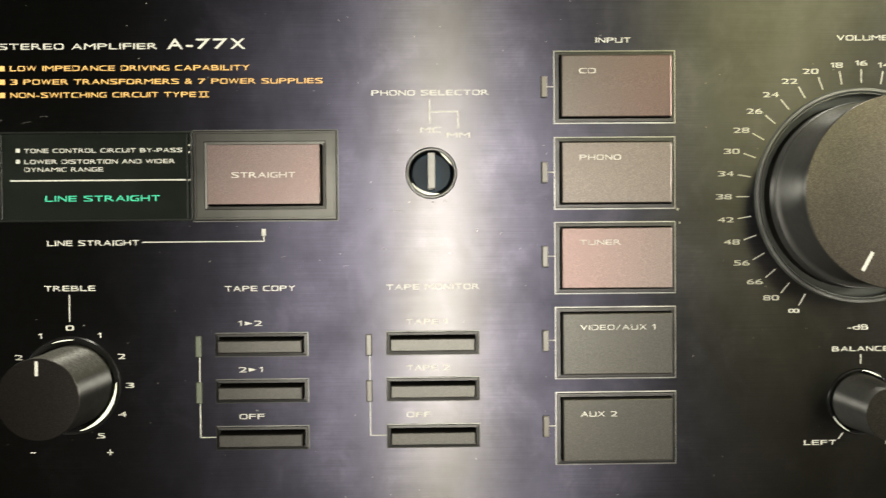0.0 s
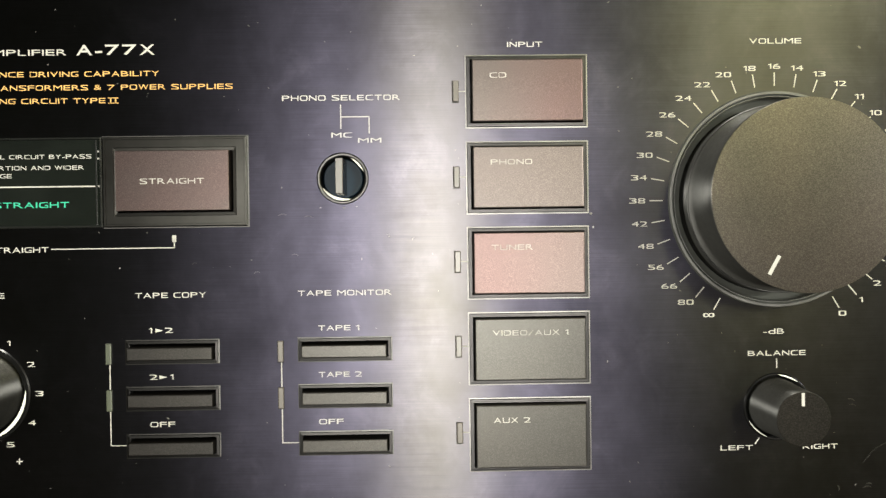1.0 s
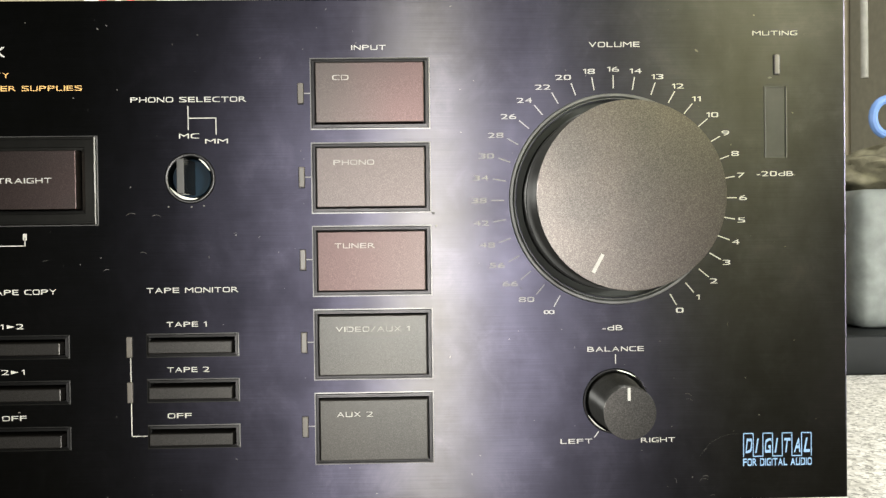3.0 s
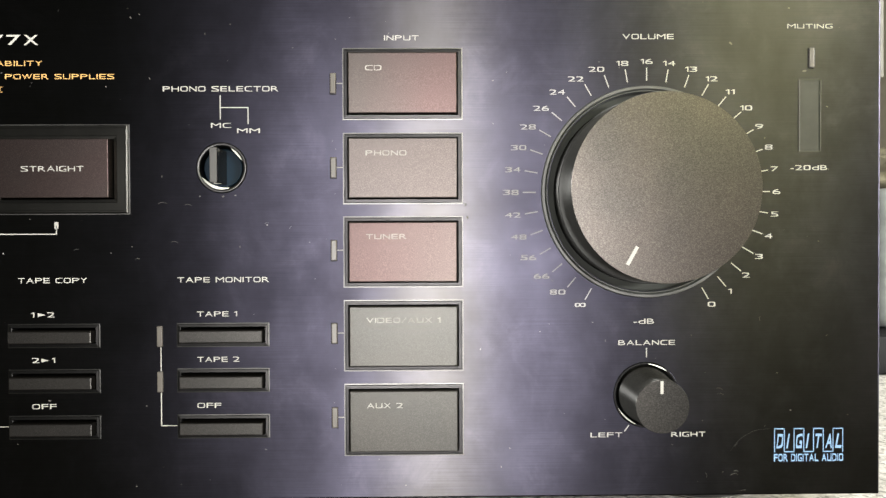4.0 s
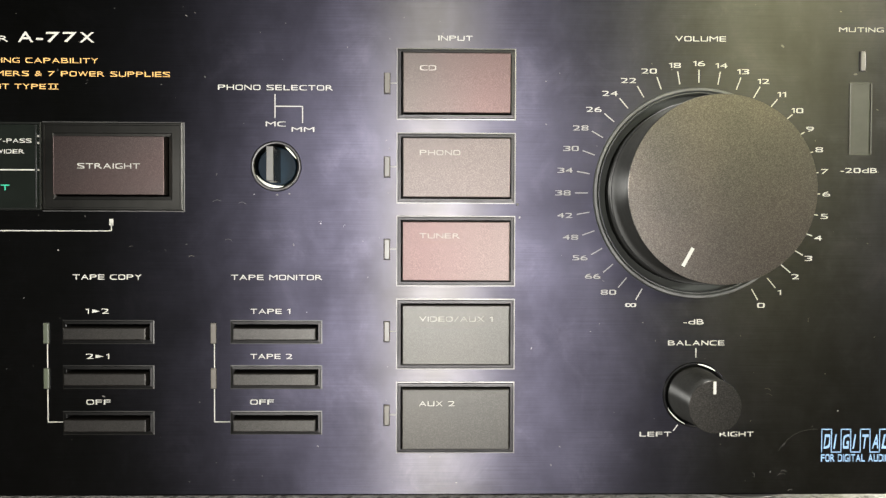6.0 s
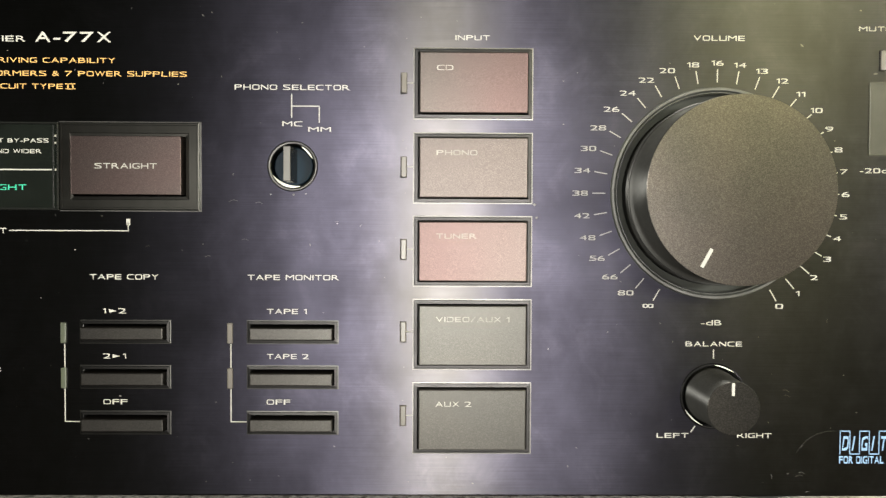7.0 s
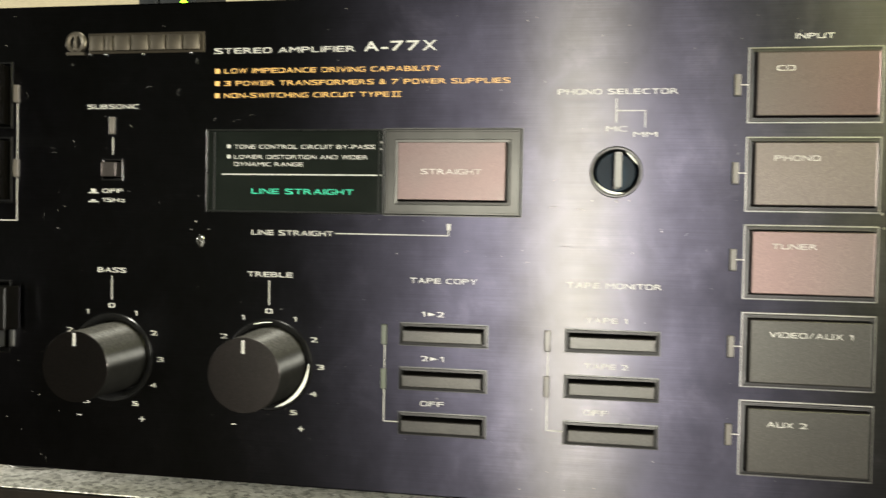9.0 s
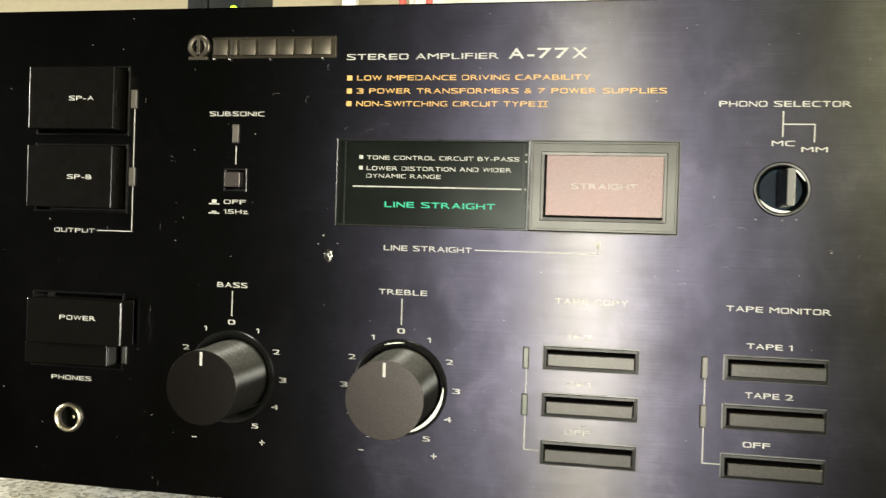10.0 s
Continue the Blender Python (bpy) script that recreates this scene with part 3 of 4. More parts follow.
# ---- input buttons ----
for text, z0, z1, red, width in INPUTS:
    part("button_frame", ring_frame(53.4, 87.6, z0, z1, [(0, 0.05), (0.02, -0.02), (0.13, -0.02), (0.15, -0.35), (0.25, -0.56), (0.52, -0.58), (0.55, -0.42), (0.70, -0.42), (0.73, -0.58), (1.02, -0.6), (1.14, -0.45), (1.2, 5.5)]), GLOSS, amp, "glossy black button frame")
    trim(53.4, 87.6, z0, z1)
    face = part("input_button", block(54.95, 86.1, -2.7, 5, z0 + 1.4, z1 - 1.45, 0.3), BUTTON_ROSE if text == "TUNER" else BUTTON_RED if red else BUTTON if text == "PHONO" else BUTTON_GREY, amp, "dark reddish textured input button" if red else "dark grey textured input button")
    if text == "TUNER":
        face.data.transform(Matrix.Translation((0.0707, 0, 0)) @ Matrix.Rotation(radians(-2.0), 4, "Z") @ Matrix.Translation((-0.0707, 0, 0)))
    if text == "CD":
        face.data.transform(Matrix.Translation((0, 0, 0.1337)) @ Matrix.Rotation(radians(1.5), 4, "X") @ Matrix.Translation((0, 0, -0.1337)))
    tx = 59.9
    zc = {"CD": 137.8, "PHONO": 113.5, "TUNER": 89.5, "VIDEO/AUX 1": 65.4, "AUX 2": 40.8}[text]
    say(text, tx, tx + width, zc - 0.87, zc + 0.87, mat=DIMWHITE, parent=face, y=-2.85 if text == "CD" else -2.7)
    indicator(49.6, 51.2, zc - 6.9, zc - 1.0, LENS)
    stroke(51.3, zc - 3.9, 53.1, zc - 3.9)
say("INPUT", 65.2, 75.2, 146.2, 147.9)

# ---- tape switches ----
for column, x0, x1, title, tx0, tx1, line, words in (
    ("monitor", 5.0, 31.2, "TAPE MONITOR", 5.0, 31.5, -0.1, (("TAPE 1", 10.6, 22.2), ("TAPE 2", 10.6, 22.8), ("OFF", 10.5, 17.4))),
    ("copy", -43.5, -17.6, "TAPE COPY", -40.8, -20.9, -48.4, (("1>2", -37.1, -30.4), ("2>1", -37.1, -30.4), ("OFF", -37.1, -30.1))),
):
    say(title, tx0, tx1, 76.3, 78.1)
    for z, (text, a, b) in zip(TAPES, words):
        part("switch_frame", ring_frame(x0, x1, z, z + 6.4, [(0, 0.05), (0.04, -0.3), (0.14, -0.46), (0.80, -0.5), (0.95, -0.35), (1.0, 5.5)]), GLOSS_DARK, amp, "glossy black switch frame")
        trim(x0, x1, z, z + 6.4, DULL)
        part("tape_switch", block(x0 + 1.1, x1 - 1.2, -3, 5, z + 1.15, z + 4.75, 0.3), BUTTON_DARK, amp, "dark grey textured push switch")
        zt = z + 8.4
        if ">" in text:
            say(text[0], a, a + (0.9 if text[0] == "1" else 2.2), zt, zt + 1.75)
            say(text[2], b - (0.9 if text[2] == "1" else 2.2), b, zt, zt + 1.75)
            arrow = bmesh.new()
            mid = (a + b) / 2 + (-0.4 if text[0] == "1" else 0.5)
            arrow.faces.new([arrow.verts.new(c) for c in ((mid - 1.1, -0.07, zt + 0.3), (mid + 1.1, -0.07, zt + 0.85), (mid - 1.1, -0.07, zt + 1.4))])
            part("printed_arrow", arrow, WHITE, panel)
        else:
            say(text, a, b, zt, zt + 1.75)
    for z in TAPES[:2]:
        indicator(line - 0.75, line + 0.75, z - 0.1, z + 5.8, LENS if column == "monitor" else GREENLENS, "smoky unlit indicator lens" if column == "monitor" else "greenish unlit indicator lens")
    stroke(line + 0.2, TAPES[0] - 0.2, line + 0.2, TAPES[1] + 5.9)
    stroke(line + 0.2, TAPES[1] - 0.2, line + 0.2, 34.7)
    stroke(line + 0.05, 34.85, x0, 34.85)

# ---- phono selector ----
say("PHONO SELECTOR", 1.3, 34.6, 131.5, 133.3)
stroke(17.8, 130.5, 17.8, 123.6)
stroke(17.8, 127.0, 25.9, 127.0)
stroke(25.8, 127.1, 25.8, 122.2)
say("MC", 15.1, 20.9, 121.0, 122.7)
say("MM", 22.6, 29.2, 119.5, 121.1)
selector = part("selector_knob", turned([(0, 1.6), (5.4, 1.6), (5.75, 2.2), (5.75, 5.9), (0, 5.9)], 48), BLUEBLACK, amp, "small black rotary selector with a blade grip", smooth=True, at=(18.1, 0, 109.6))
blade = part("blade", block(-1.05, 1.05, -8.8, 2, -4.9, 4.9, 0.25), KNOBRING, selector, "black blade grip")
# light on the blade's front is put into a grey plate over black
part("blade_face", block(-1.0, 1.0, -9.0, -8.7, -4.85, 4.85, 0.12), BLADE, blade, "grey front of the blade, paler than its sides")
selector_ring = part("selector_ring", turned([(5.85, 5), (5.85, 1.0), (6.05, 0.1), (6.35, -0.4), (6.7, -0.55), (7.05, -0.5), (7.3, -0.2), (7.4, 0.1)], 64), SELRING, amp, "dark satin metal ring", smooth=True, at=(18.1, 0, 109.6))

# ---- knobs ----
RINGS = {141.6: None}


def knob(name, label, cx, cz, r, h, pointer, skirt, side):
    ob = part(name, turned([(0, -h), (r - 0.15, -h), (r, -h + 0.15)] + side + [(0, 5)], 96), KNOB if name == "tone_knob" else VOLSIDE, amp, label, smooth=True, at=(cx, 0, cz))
    part("knob_face", turned([(0, -h - 0.12), (r - 0.12, -h - 0.12), (r - 0.06, -h - 0.06), (r - 0.05, -h + 0.05)], 96), {"volume_knob": KNOBFACE, "balance_knob": BALANCEFACE}.get(name, SMOOTHFACE), ob, "fine-grained flat knob face")
    part("pointer_line", bar(*pointer[0], *pointer[1], pointer[2], -h - 0.12, 0.1), WHITE, ob, "white pointer line")
    RINGS[cx] = part("knob_ring", turned(skirt, 96), KNOBRING if name != "volume_knob" else VOLRING, amp, "black glossy ring round the knob" if name != "volume_knob" else "glossy black stepped ring", smooth=True, at=(cx, 0, cz))
    return ob


for key in ("bass", "treble"):
    cx, cz, r, h = KNOBS[key]
    knob("tone_knob", "black cylindrical " + key + " knob with a white pointer", cx, cz, r, h, ((-0.2, 6.2), (-0.2, 10.0), 0.75), [(11.3, 5.5), (11.35, 2.6), (11.5, 1.7), (11.9, 0.8), (12.5, 0.1), (13.1, -0.35), (13.8, -0.4), (14.2, 0.1)], [(r, -h + 1.5), (r + 0.1, -8), (r + 0.45, -2.0), (r + 0.5, 5)])
    for i, text in enumerate(("5", "4", "3", "2", "1", "0", "1", "2", "3", "4", "5")):
        a = radians(-60 + 30 * i)
        x, z, w = cx + 16.7 * math.cos(a), cz + 16.5 * math.sin(a), 0.46 if text == "1" else 1.1
        say(text, x - w, x + w, z - 0.85, z + 0.85, name="number")
    stroke(cx - 11.7, 31.1, cx - 10.2, 31.1)
    stroke(cx + 9.9, 30.9, cx + 11.6, 30.9)
    stroke(cx + 10.75, 30.1, cx + 10.75, 31.7)
    stroke(cx, 75.9, cx, 68.3)


def glint_arc(parent, r, a0, a1, widest, y):
    """A reflection painted on a ring as a pale crescent; it tapers to both ends."""
    bm = bmesh.new()
    rows = []
    for k in range(25):
        a, w = radians(a0 + (a1 - a0) * k / 24), widest * math.sin(math.pi * (k + 0.5) / 25) ** 0.7
        rows.append([bm.verts.new((q * math.cos(a), y, q * math.sin(a))) for q in (r - w, r)])
    for p, q in zip(rows, rows[1:]):
        bm.faces.new((p[0], p[1], q[1], q[0]))
    part("painted_glint", bm, GLINT, parent, "pale crescent painted as a glint")


say("BASS", -141.9, -132.3, 76.8, 78.6)
say("TREBLE", -91.7, -77.3, 76.8, 78.6)

glint_arc(selector_ring, 6.35, 205, 292, 0.85, -0.25)
glint_arc(selector_ring, 6.35, 18, 66, 0.6, -0.25)
glint_arc(RINGS[-84.7], 13.1, -78, 4, 0.95, -0.46)
glint_arc(RINGS[-84.7], 13.2, 84, 112, 0.28, -0.46)
cx, cz, r, h = KNOBS["balance"]
knob("balance_knob", "small black cylindrical balance knob with a white pointer", cx, cz, r, h, ((-0.2, 3.5), (-0.2, 7.0), 0.8), [(8.15, 5.5), (8.2, 1.6), (8.4, 0.6), (8.7, -0.1), (9.1, -0.4), (9.5, -0.4), (9.75, 0.1)], [(r, -h + 1.5), (r + 0.15, -8), (r + 0.5, -2.5), (r + 0.65, -1.2), (r + 0.7, 5)])
glint_arc(RINGS[141.4], 9.1, 205, 250, 0.36, -0.46)
glint_arc(RINGS[141.4], 9.2, 50, 88, 0.36, -0.46)
say("BALANCE", 133.2, 149.9, 57.3, 59.0)
stroke(141.5, 56.6, 141.5, 53.8)
say("LEFT", 125.0, 134.4, 30.3, 31.95)
say("RIGHT", 148.8, 158.9, 30.3, 31.95)
stroke(135.0, 32.1, 136.3, 33.9)
stroke(147.9, 32.1, 146.6, 33.9)
say("-dB", 137.7, 143.7, 63.5, 65.3)

cx, cz, r, h = KNOBS["volume"]
volume = knob("volume_knob", "large black volume knob with a fine-grained flat face", cx, cz, r, h, ((-8.0, -15.7), (-10.7, -20.6), 0.95), [(26.8, 5.5), (26.8, 3.0), (28.4, 2.2), (28.95, 1.4), (29.1, -0.2), (29.25, -0.6), (29.45, -0.6), (29.6, -0.2), (29.8, -0.7), (30.0, -0.9), (30.7, -0.9), (31.0, 0.1)],
     [(r, -h + 1.2), (r - 0.5, -h + 2.4), (r - 1.5, -14), (r - 1.9, -10.5), (r - 1.6, -7.5), (r - 0.7, -5.0), (r + 0.45, -3.3), (r + 0.8, -3.0), (r + 0.85, -2.6), (r + 0.85, 5)])
for r0, r1, y0 in ((29.95, 30.72, -0.92), (29.27, 29.43, -0.62)):
    part("ring_line", turned([(r0, y0 + 0.06), (r0 + 0.06, y0), (r1 - 0.06, y0), (r1, y0 + 0.06)], 96), RINGGREY, RINGS[cx], "fine lighter line on the ring", smooth=True)
part("skirt_line", turned([(r + 0.55, -3.3), (r + 0.75, -3.36), (r + 0.93, -3.2), (r + 0.93, -2.9)], 96), RINGGREY, volume, "fine lighter line on the knob's skirt", smooth=True)
say("VOLUME", 134.5, 149.5, 146.5, 148.3)
SCALE = "8 80 66 56 48 42 38 34 30 28 26 24 22 20 18 16 14 13 12 11 10 9 8 7 6 5 4 3 2 1 0".split()
for i, text in enumerate(SCALE):
    a = radians(240 - 10 * i)
    stroke(cx + 32.4 * math.cos(a), cz + 32.4 * math.sin(a), cx + 36.2 * math.cos(a), cz + 36.2 * math.sin(a), 0.28, name="scale_tick")
    x, z = cx + 38.1 * math.cos(a), cz + 38.0 * math.sin(a)
    x -= 1.65 if 1 <= i <= 13 else 0.5 if i in (0, 14) else 0.0
    w = (1.74 if text[0] == "1" else 2.25) if len(text) == 2 else 1.12
    if text == "1" or text == "11":
        w = 0.5 if text == "1" else 1.3
    if i == 0:
        say(text, x - 1.6, x + 1.6, z - 0.68, z + 0.68, name="number", turn=90)
    else:
        say(text, x - w, x + w, z - 0.85, z + 0.85, name="number")

# ---- muting ----
say("MUTING", 182.8, 196.1, 149.6, 151.2, mat=DIMWHITE)
indicator(189.1, 190.5, 138.3, 144.0, LENS)
part("switch_frame", ring_frame(186.0, 192.8, 113.6, 135.1, [(-0.02, 0.02), (0.06, -0.03), (0.68, -0.035), (0.7, 5.5)]), MUTE, amp, "satin black switch frame")
for x0, x1 in ((186.15, 186.5), (192.45, 192.75)):
    part("frame_edge", block(x0, x1, -0.30, 0.04, 113.9, 134.8, 0.08), MUTE_EDGE, amp, "fine paler edge of the switch frame")
part("muting_switch", block(186.72, 192.08, -0.05, 5, 114.32, 134.38, 0.03), MUTE, amp, "tall narrow black muting switch")
say("-20dB", 183.8, 194.7, 108.3, 110.0)

# ---- printed badge ----
for i, letter in enumerate("DIGITAL"):
    x0 = 179.3 + i * 20.2 / 7
    x1 = x0 + 20.2 / 7
    say(letter, x0 + 0.55, x1 - 0.35 - (0.9 if letter == "I" else 0), 26.3, 31.4, mat=BLUE, shear=0.25, weight=0.018, name="badge_letter")
    zz = 32.5 if i % 2 == 0 else 25.7
    stroke(x0 - 0.12, zz, x1 + 0.12, zz, 0.3, BLUE, "badge_line")
    stroke(x0, 25.6, x0, 32.6, 0.25, BLUE, "badge_line")
stroke(199.5, 25.6, 199.5, 32.6, 0.25, BLUE, "badge_line")
say("FOR DIGITAL AUDIO", 179.1, 199.6, 22.65, 25.3, mat=BLUE, weight=0.016)

# ---- model writing ----
say("STEREO AMPLIFIER", -103.5, -58.9, 144.9, 146.9)
say("A-77X", -56.1, -34.2, 144.9, 148.1, weight=0.012, low=0.92)
for text, x1, z in (("LOW IMPEDANCE DRIVING CAPABILITY", -33.1, 138.9), ("3 POWER TRANSFORMERS & 7 POWER SUPPLIES", -12.5, 135.1), ("NON-SWITCHING CIRCUIT TYPE", -48.2, 131.4)):
    part("printed_square", block(-103.2, -101.7, -0.07, 0.02, z + 0.15, z + 1.6), ORANGE, panel)
    say(text, -100.2, x1, z, z + 1.75, mat=ORANGE)
for x in (-46.75, -45.35):
    stroke(x, 131.4, x, 133.15, 0.34, ORANGE)
for z in (131.55, 133.0):
    stroke(-47.5, z, -44.6, z, 0.22, ORANGE)

# ---- line straight window and button ----
window = part("display_window", block(-105.3, -49.2, -0.7, 1, 96.5, 121.9, 0.1), GLASS, amp, "dark glossy window with printed writing")
part("window_rim", ring_frame(-105.3, -49.2, 96.5, 121.9, [(-0.02, 0.05), (0.02, -0.95), (0.2, -1.05), (0.5, -1.05), (0.7, -0.72)]), WINDOWRIM, window, "thin glossy raised rim")
for x0, x1 in ((-103.0, -102.55), (-51.0, -50.6)):
    part("plate_edge", block(x0, x1, -0.88, -0.60, 97.2, 121.2, 0.08), WINDOWRIM, window, "glossy edge of the clear plate")
# line ends refracted by the clear plate's edge, painted as fixed pale marks
for z in (117.9, 115.9, 108.15):
    part("refracted_mark", block(-50.4, -49.8, -0.78, -0.68, z - 0.25, z + 0.25), DIMWHITE, window)
for text, x0, x1, z in (("TONE CONTROL CIRCUIT BY-PASS", -96.3, -52.1, 115.8), ("LOWER DISTORTION AND WIDER", -96.3, -54.2, 112.7), ("DYNAMIC RANGE", -96.3, -74.3, 110.5)):
    say(text, x0, x1, z, z + 1.5, parent=window, y=-0.7, low=0.78)
for z in (116.0, 112.9):
    part("printed_square", block(-98.6, -97.5, -0.77, -0.68, z + 0.1, z + 1.2), WHITE, window)
part("printed_line", bar(-100.3, 108.15, -51.2, 108.15, 0.36, -0.7), WHITE, window)
say("LINE STRAIGHT", -90.6, -58.5, 102.1, 104.0, parent=window, y=-0.7, mat=GREEN)
say("LINE STRAIGHT", -90.6, -64.8, 89.6, 91.4)
stroke(-64.0, 90.6, -29.5, 90.6)
stroke(-29.6, 90.45, -29.6, 93.0)
stroke(-29.6, 92.2, -29.6, 94.1, 1.1)
part("button_frame", ring_frame(-49.0, -8.6, 96.5, 121.9, [(0, 0.05), (0.05, -0.9), (0.35, -1.2), (0.8, -1.2), (0.9, -1.05), (3.05, -1.05), (3.2, -0.85), (3.95, -0.8), (4.1, -0.65), (4.2, 5.5)]), FRAME, amp, "wide grey plastic button bezel")
trim(-49.0, -8.6, 96.5, 121.9, RINGGREY)
straight = part("straight_button", block(-44.3, -13.0, -4, 5, 100.9, 117.6, 0.15), BUTTON_BYPASS, amp, "dark reddish textured bypass button")
say("STRAIGHT", -37.5, -19.8, 108.2, 110.0, mat=DIMWHITE, parent=straight, y=-4)

# ---- speaker and power buttons ----
for text, z0, z1, zt in (("SP-A", 123.5, 142.4, 131.8), ("SP-B", 99.6, 118.4, 108.0)):
    key = part("speaker_button", block(-202.4, -174.0, -6, 5, z0, z1, 0.22), KEYCAP, amp, "glossy black speaker button")
    say(text, -188.8, -180.5, zt, zt + 1.9, parent=key, y=-6, low=0.72)
    part("button_frame", ring_frame(-203.9, -172.3, z0 - 1.3, z1 + 1.3, [(0, 0.05), (0.05, -0.3), (0.2, -0.4), (0.5, -0.4), (0.65, -0.3), (0.7, 5.5)]), KEYFRAME, amp, "black satin button frame")
    indicator(-171.7, -169.8, zt - 1.1, zt + 4.5, LENS)
say("OUTPUT", -197.0, -183.1, 91.8, 93.6, low=0.72)
stroke(-182.3, 92.85, -170.4, 92.85)
stroke(-170.6, 92.7, -170.6, 106.8)
stroke(-170.6, 112.6, -170.6, 130.5)
power = part("power_button", block(-199.9, -168.2, -8, -1.2, 58.1, 71.9, 0.55), KEYCAP, amp, "glossy black power button")
part("lower_step", block(-202.0, -174.2, -5.5, 5, 51.6, 58.0, 0.3), KEYCAP, power)
# light catching the step's end, put on as a grey sheet
part("step_end", block(-174.35, -174.05, -5.1, -0.9, 52.0, 57.6, 0.12), RINGGREY, power, "grey sheet for the light on the step's end")
say("POWER", -188.6, -176.7, 65.4, 67.3, parent=power, y=-8, low=0.72)
# the lit strip of the frame, likewise a piece in paler grey
part("frame_end", block(-172.5, -170.9, -0.5, 0.4, 51.9, 57.4, 0.3), RINGGREY, amp, "grey piece for the light on the button frame")
part("button_frame", ring_frame(-203.9, -172.3, 49.8, 73.6, [(0, 0.05), (0.05, -0.3), (0.2, -0.4), (0.5, -0.4), (0.65, -0.3), (0.7, 5.5)]), KEYFRAME, amp, "black satin button frame")
say("PHONES", -196.6, -182.9, 45.6, 47.5, low=0.72)
jack = part("phones_jack", turned([(3.35, 1.2), (3.4, -0.3), (3.6, -0.9), (4.0, -1.2), (4.4, -0.9), (4.6, 0.1)], 48), BRASS, amp, "shiny plated headphone socket", smooth=True, at=(-190.2, 0, 34.1))
part("socket_liner", turned([(3.32, 0.9), (3.2, 1.4), (3.1, 5.9), (0, 5.9)], 40), KNOBRING, jack, "black socket bore", smooth=True)
part("contact_spring", block(-0.35, 0.35, 2.2, 5.5, -0.9, 0.1, 0.1), BRASS, jack, "brass contact spring")

# ---- subsonic filter ----
say("SUBSONIC", -145.9, -128.5, 128.2, 130.1, low=0.72)
indicator(-138.2, -136.3, 120.5, 125.9, LENS)
stroke(-137.1, 119.5, -137.1, 114.0)
part("switch_frame", ring_frame(-140.8, -133.4, 105.8, 112.8, [(0, 0.05), (0.05, -0.3), (0.2, -0.45), (0.5, -0.45), (0.65, -0.3), (0.7, 5.5)]), GLOSS, amp, "glossy black switch frame")
part("filter_switch", block(-139.6, -134.6, -2.5, 5, 107.0, 111.6, 0.3), BUTTON, amp, "small square black push switch")
say("OFF", -140.6, -133.6, 101.8, 103.6, low=0.72)
say("15Hz", -140.6, -132.8, 98.9, 100.7, low=0.72)
for z, up in ((102.0, 1.3), (99.2, 0.7)):
    stroke(-145.4, z, -142.0, z, 0.35)
    stroke(-143.7, z, -143.7, z + up, 1.5)

# ---- maker's badge, as plain raised shapes ----
badge = part("maker_badge", block(-145.6, -106.6, -0.45, 0.3, 145.6, 152.2, 0.35), BRONZE, amp, "raised dull gold maker's badge")
at = -144.9
for w in (4.6, 2.3, 5.1, 5.5, 4.8, 4.8, 5.2):
    block_edge = block(at, at + w, -1.0, -0.40, 146.5, 151.3, 0.35)
    part("badge_block", block_edge, PEWTER, badge, smooth=True)
    at += w + 0.75
part("badge_ring", turned([(2.0, 0.1), (2.05, -0.8), (2.4, -1.0), (3.2, -1.0), (3.5, -0.7), (3.5, 0.1)], 40), PEWTER, badge, at=(-149.8, 0, 149.3), smooth=True)
part("badge_stem", block(-150.3, -149.3, -1, 0.05, 146.1, 151.6, 0.15), PEWTER, badge)
part("badge_foot", block(-152.8, -146.8, -1, 0.05, 145.2, 146.3, 0.15), PEWTER, badge)
for x, z in ((-144.9, 145.5), (-139.6, 145.4), (-127.0, 145.4), (-110.8, 145.5)):
    part("badge_crumb", turned([(0, -0.9), (0.35, -0.7), (0.45, 0.05)], 8), RING, badge, "pale crumb of old glue", at=(x, 0, z), smooth=True)

# ---- dust, a dent and scratches on the front ----
rng = random.Random(7)
dust = bmesh.new()
for _ in range(210):
    x, z = rng.uniform(PL + 3, PR - 3), rng.uniform(PB + 2, PT - 2)
    s = rng.uniform(0.05, 0.17) * (2.0 if rng.random() < 0.07 else 1.0)
    a = rng.uniform(0, math.pi)
    lengthen = rng.uniform(1, 2.6)
    pts = [(s * lengthen * math.cos(k), s * math.sin(k)) for k in (0, 1.2, 2.3, 3.3, 4.4, 5.4)]
    dust.faces.new([dust.verts.new((x + u * math.cos(a) - w * math.sin(a), -0.03 - 0.02 * rng.random(), z + u * math.sin(a) + w * math.cos(a))) for u, w in pts])
tagged(part("dust_specks", dust, DUST, amp, "pale dust specks on the front plate"), kind="stuff")
dent = bmesh.new()
bmesh.ops.create_icosphere(dent, subdivisions=3, radius=1.0)
for v in dent.verts:
    n = v.co * (1 + 0.5 * noise.noise(v.co * 1.7))
    v.co = (-107.2 + n.x * 1.35, 0.05 + n.y * 0.35, 87.6 + n.z * 1.7)
part("dent", dent, DARKCHROME, panel, "small shiny dent in the plate", smooth=True)
for x, z, r in ((88.5, 98.8, 0.4), (89.15, 94.9, 0.32)):
    chip = bmesh.new()
    bmesh.ops.create_icosphere(chip, subdivisions=2, radius=r)
    for v in chip.verts:
        n = v.co * (1 + 0.6 * noise.noise(v.co * 3.1 + Vector((x, 0, z))))
        v.co = (x + n.x, n.y * 0.4, z + n.z)
    part("chip", chip, RING, panel, "tiny shiny chip beside a button frame", smooth=True)
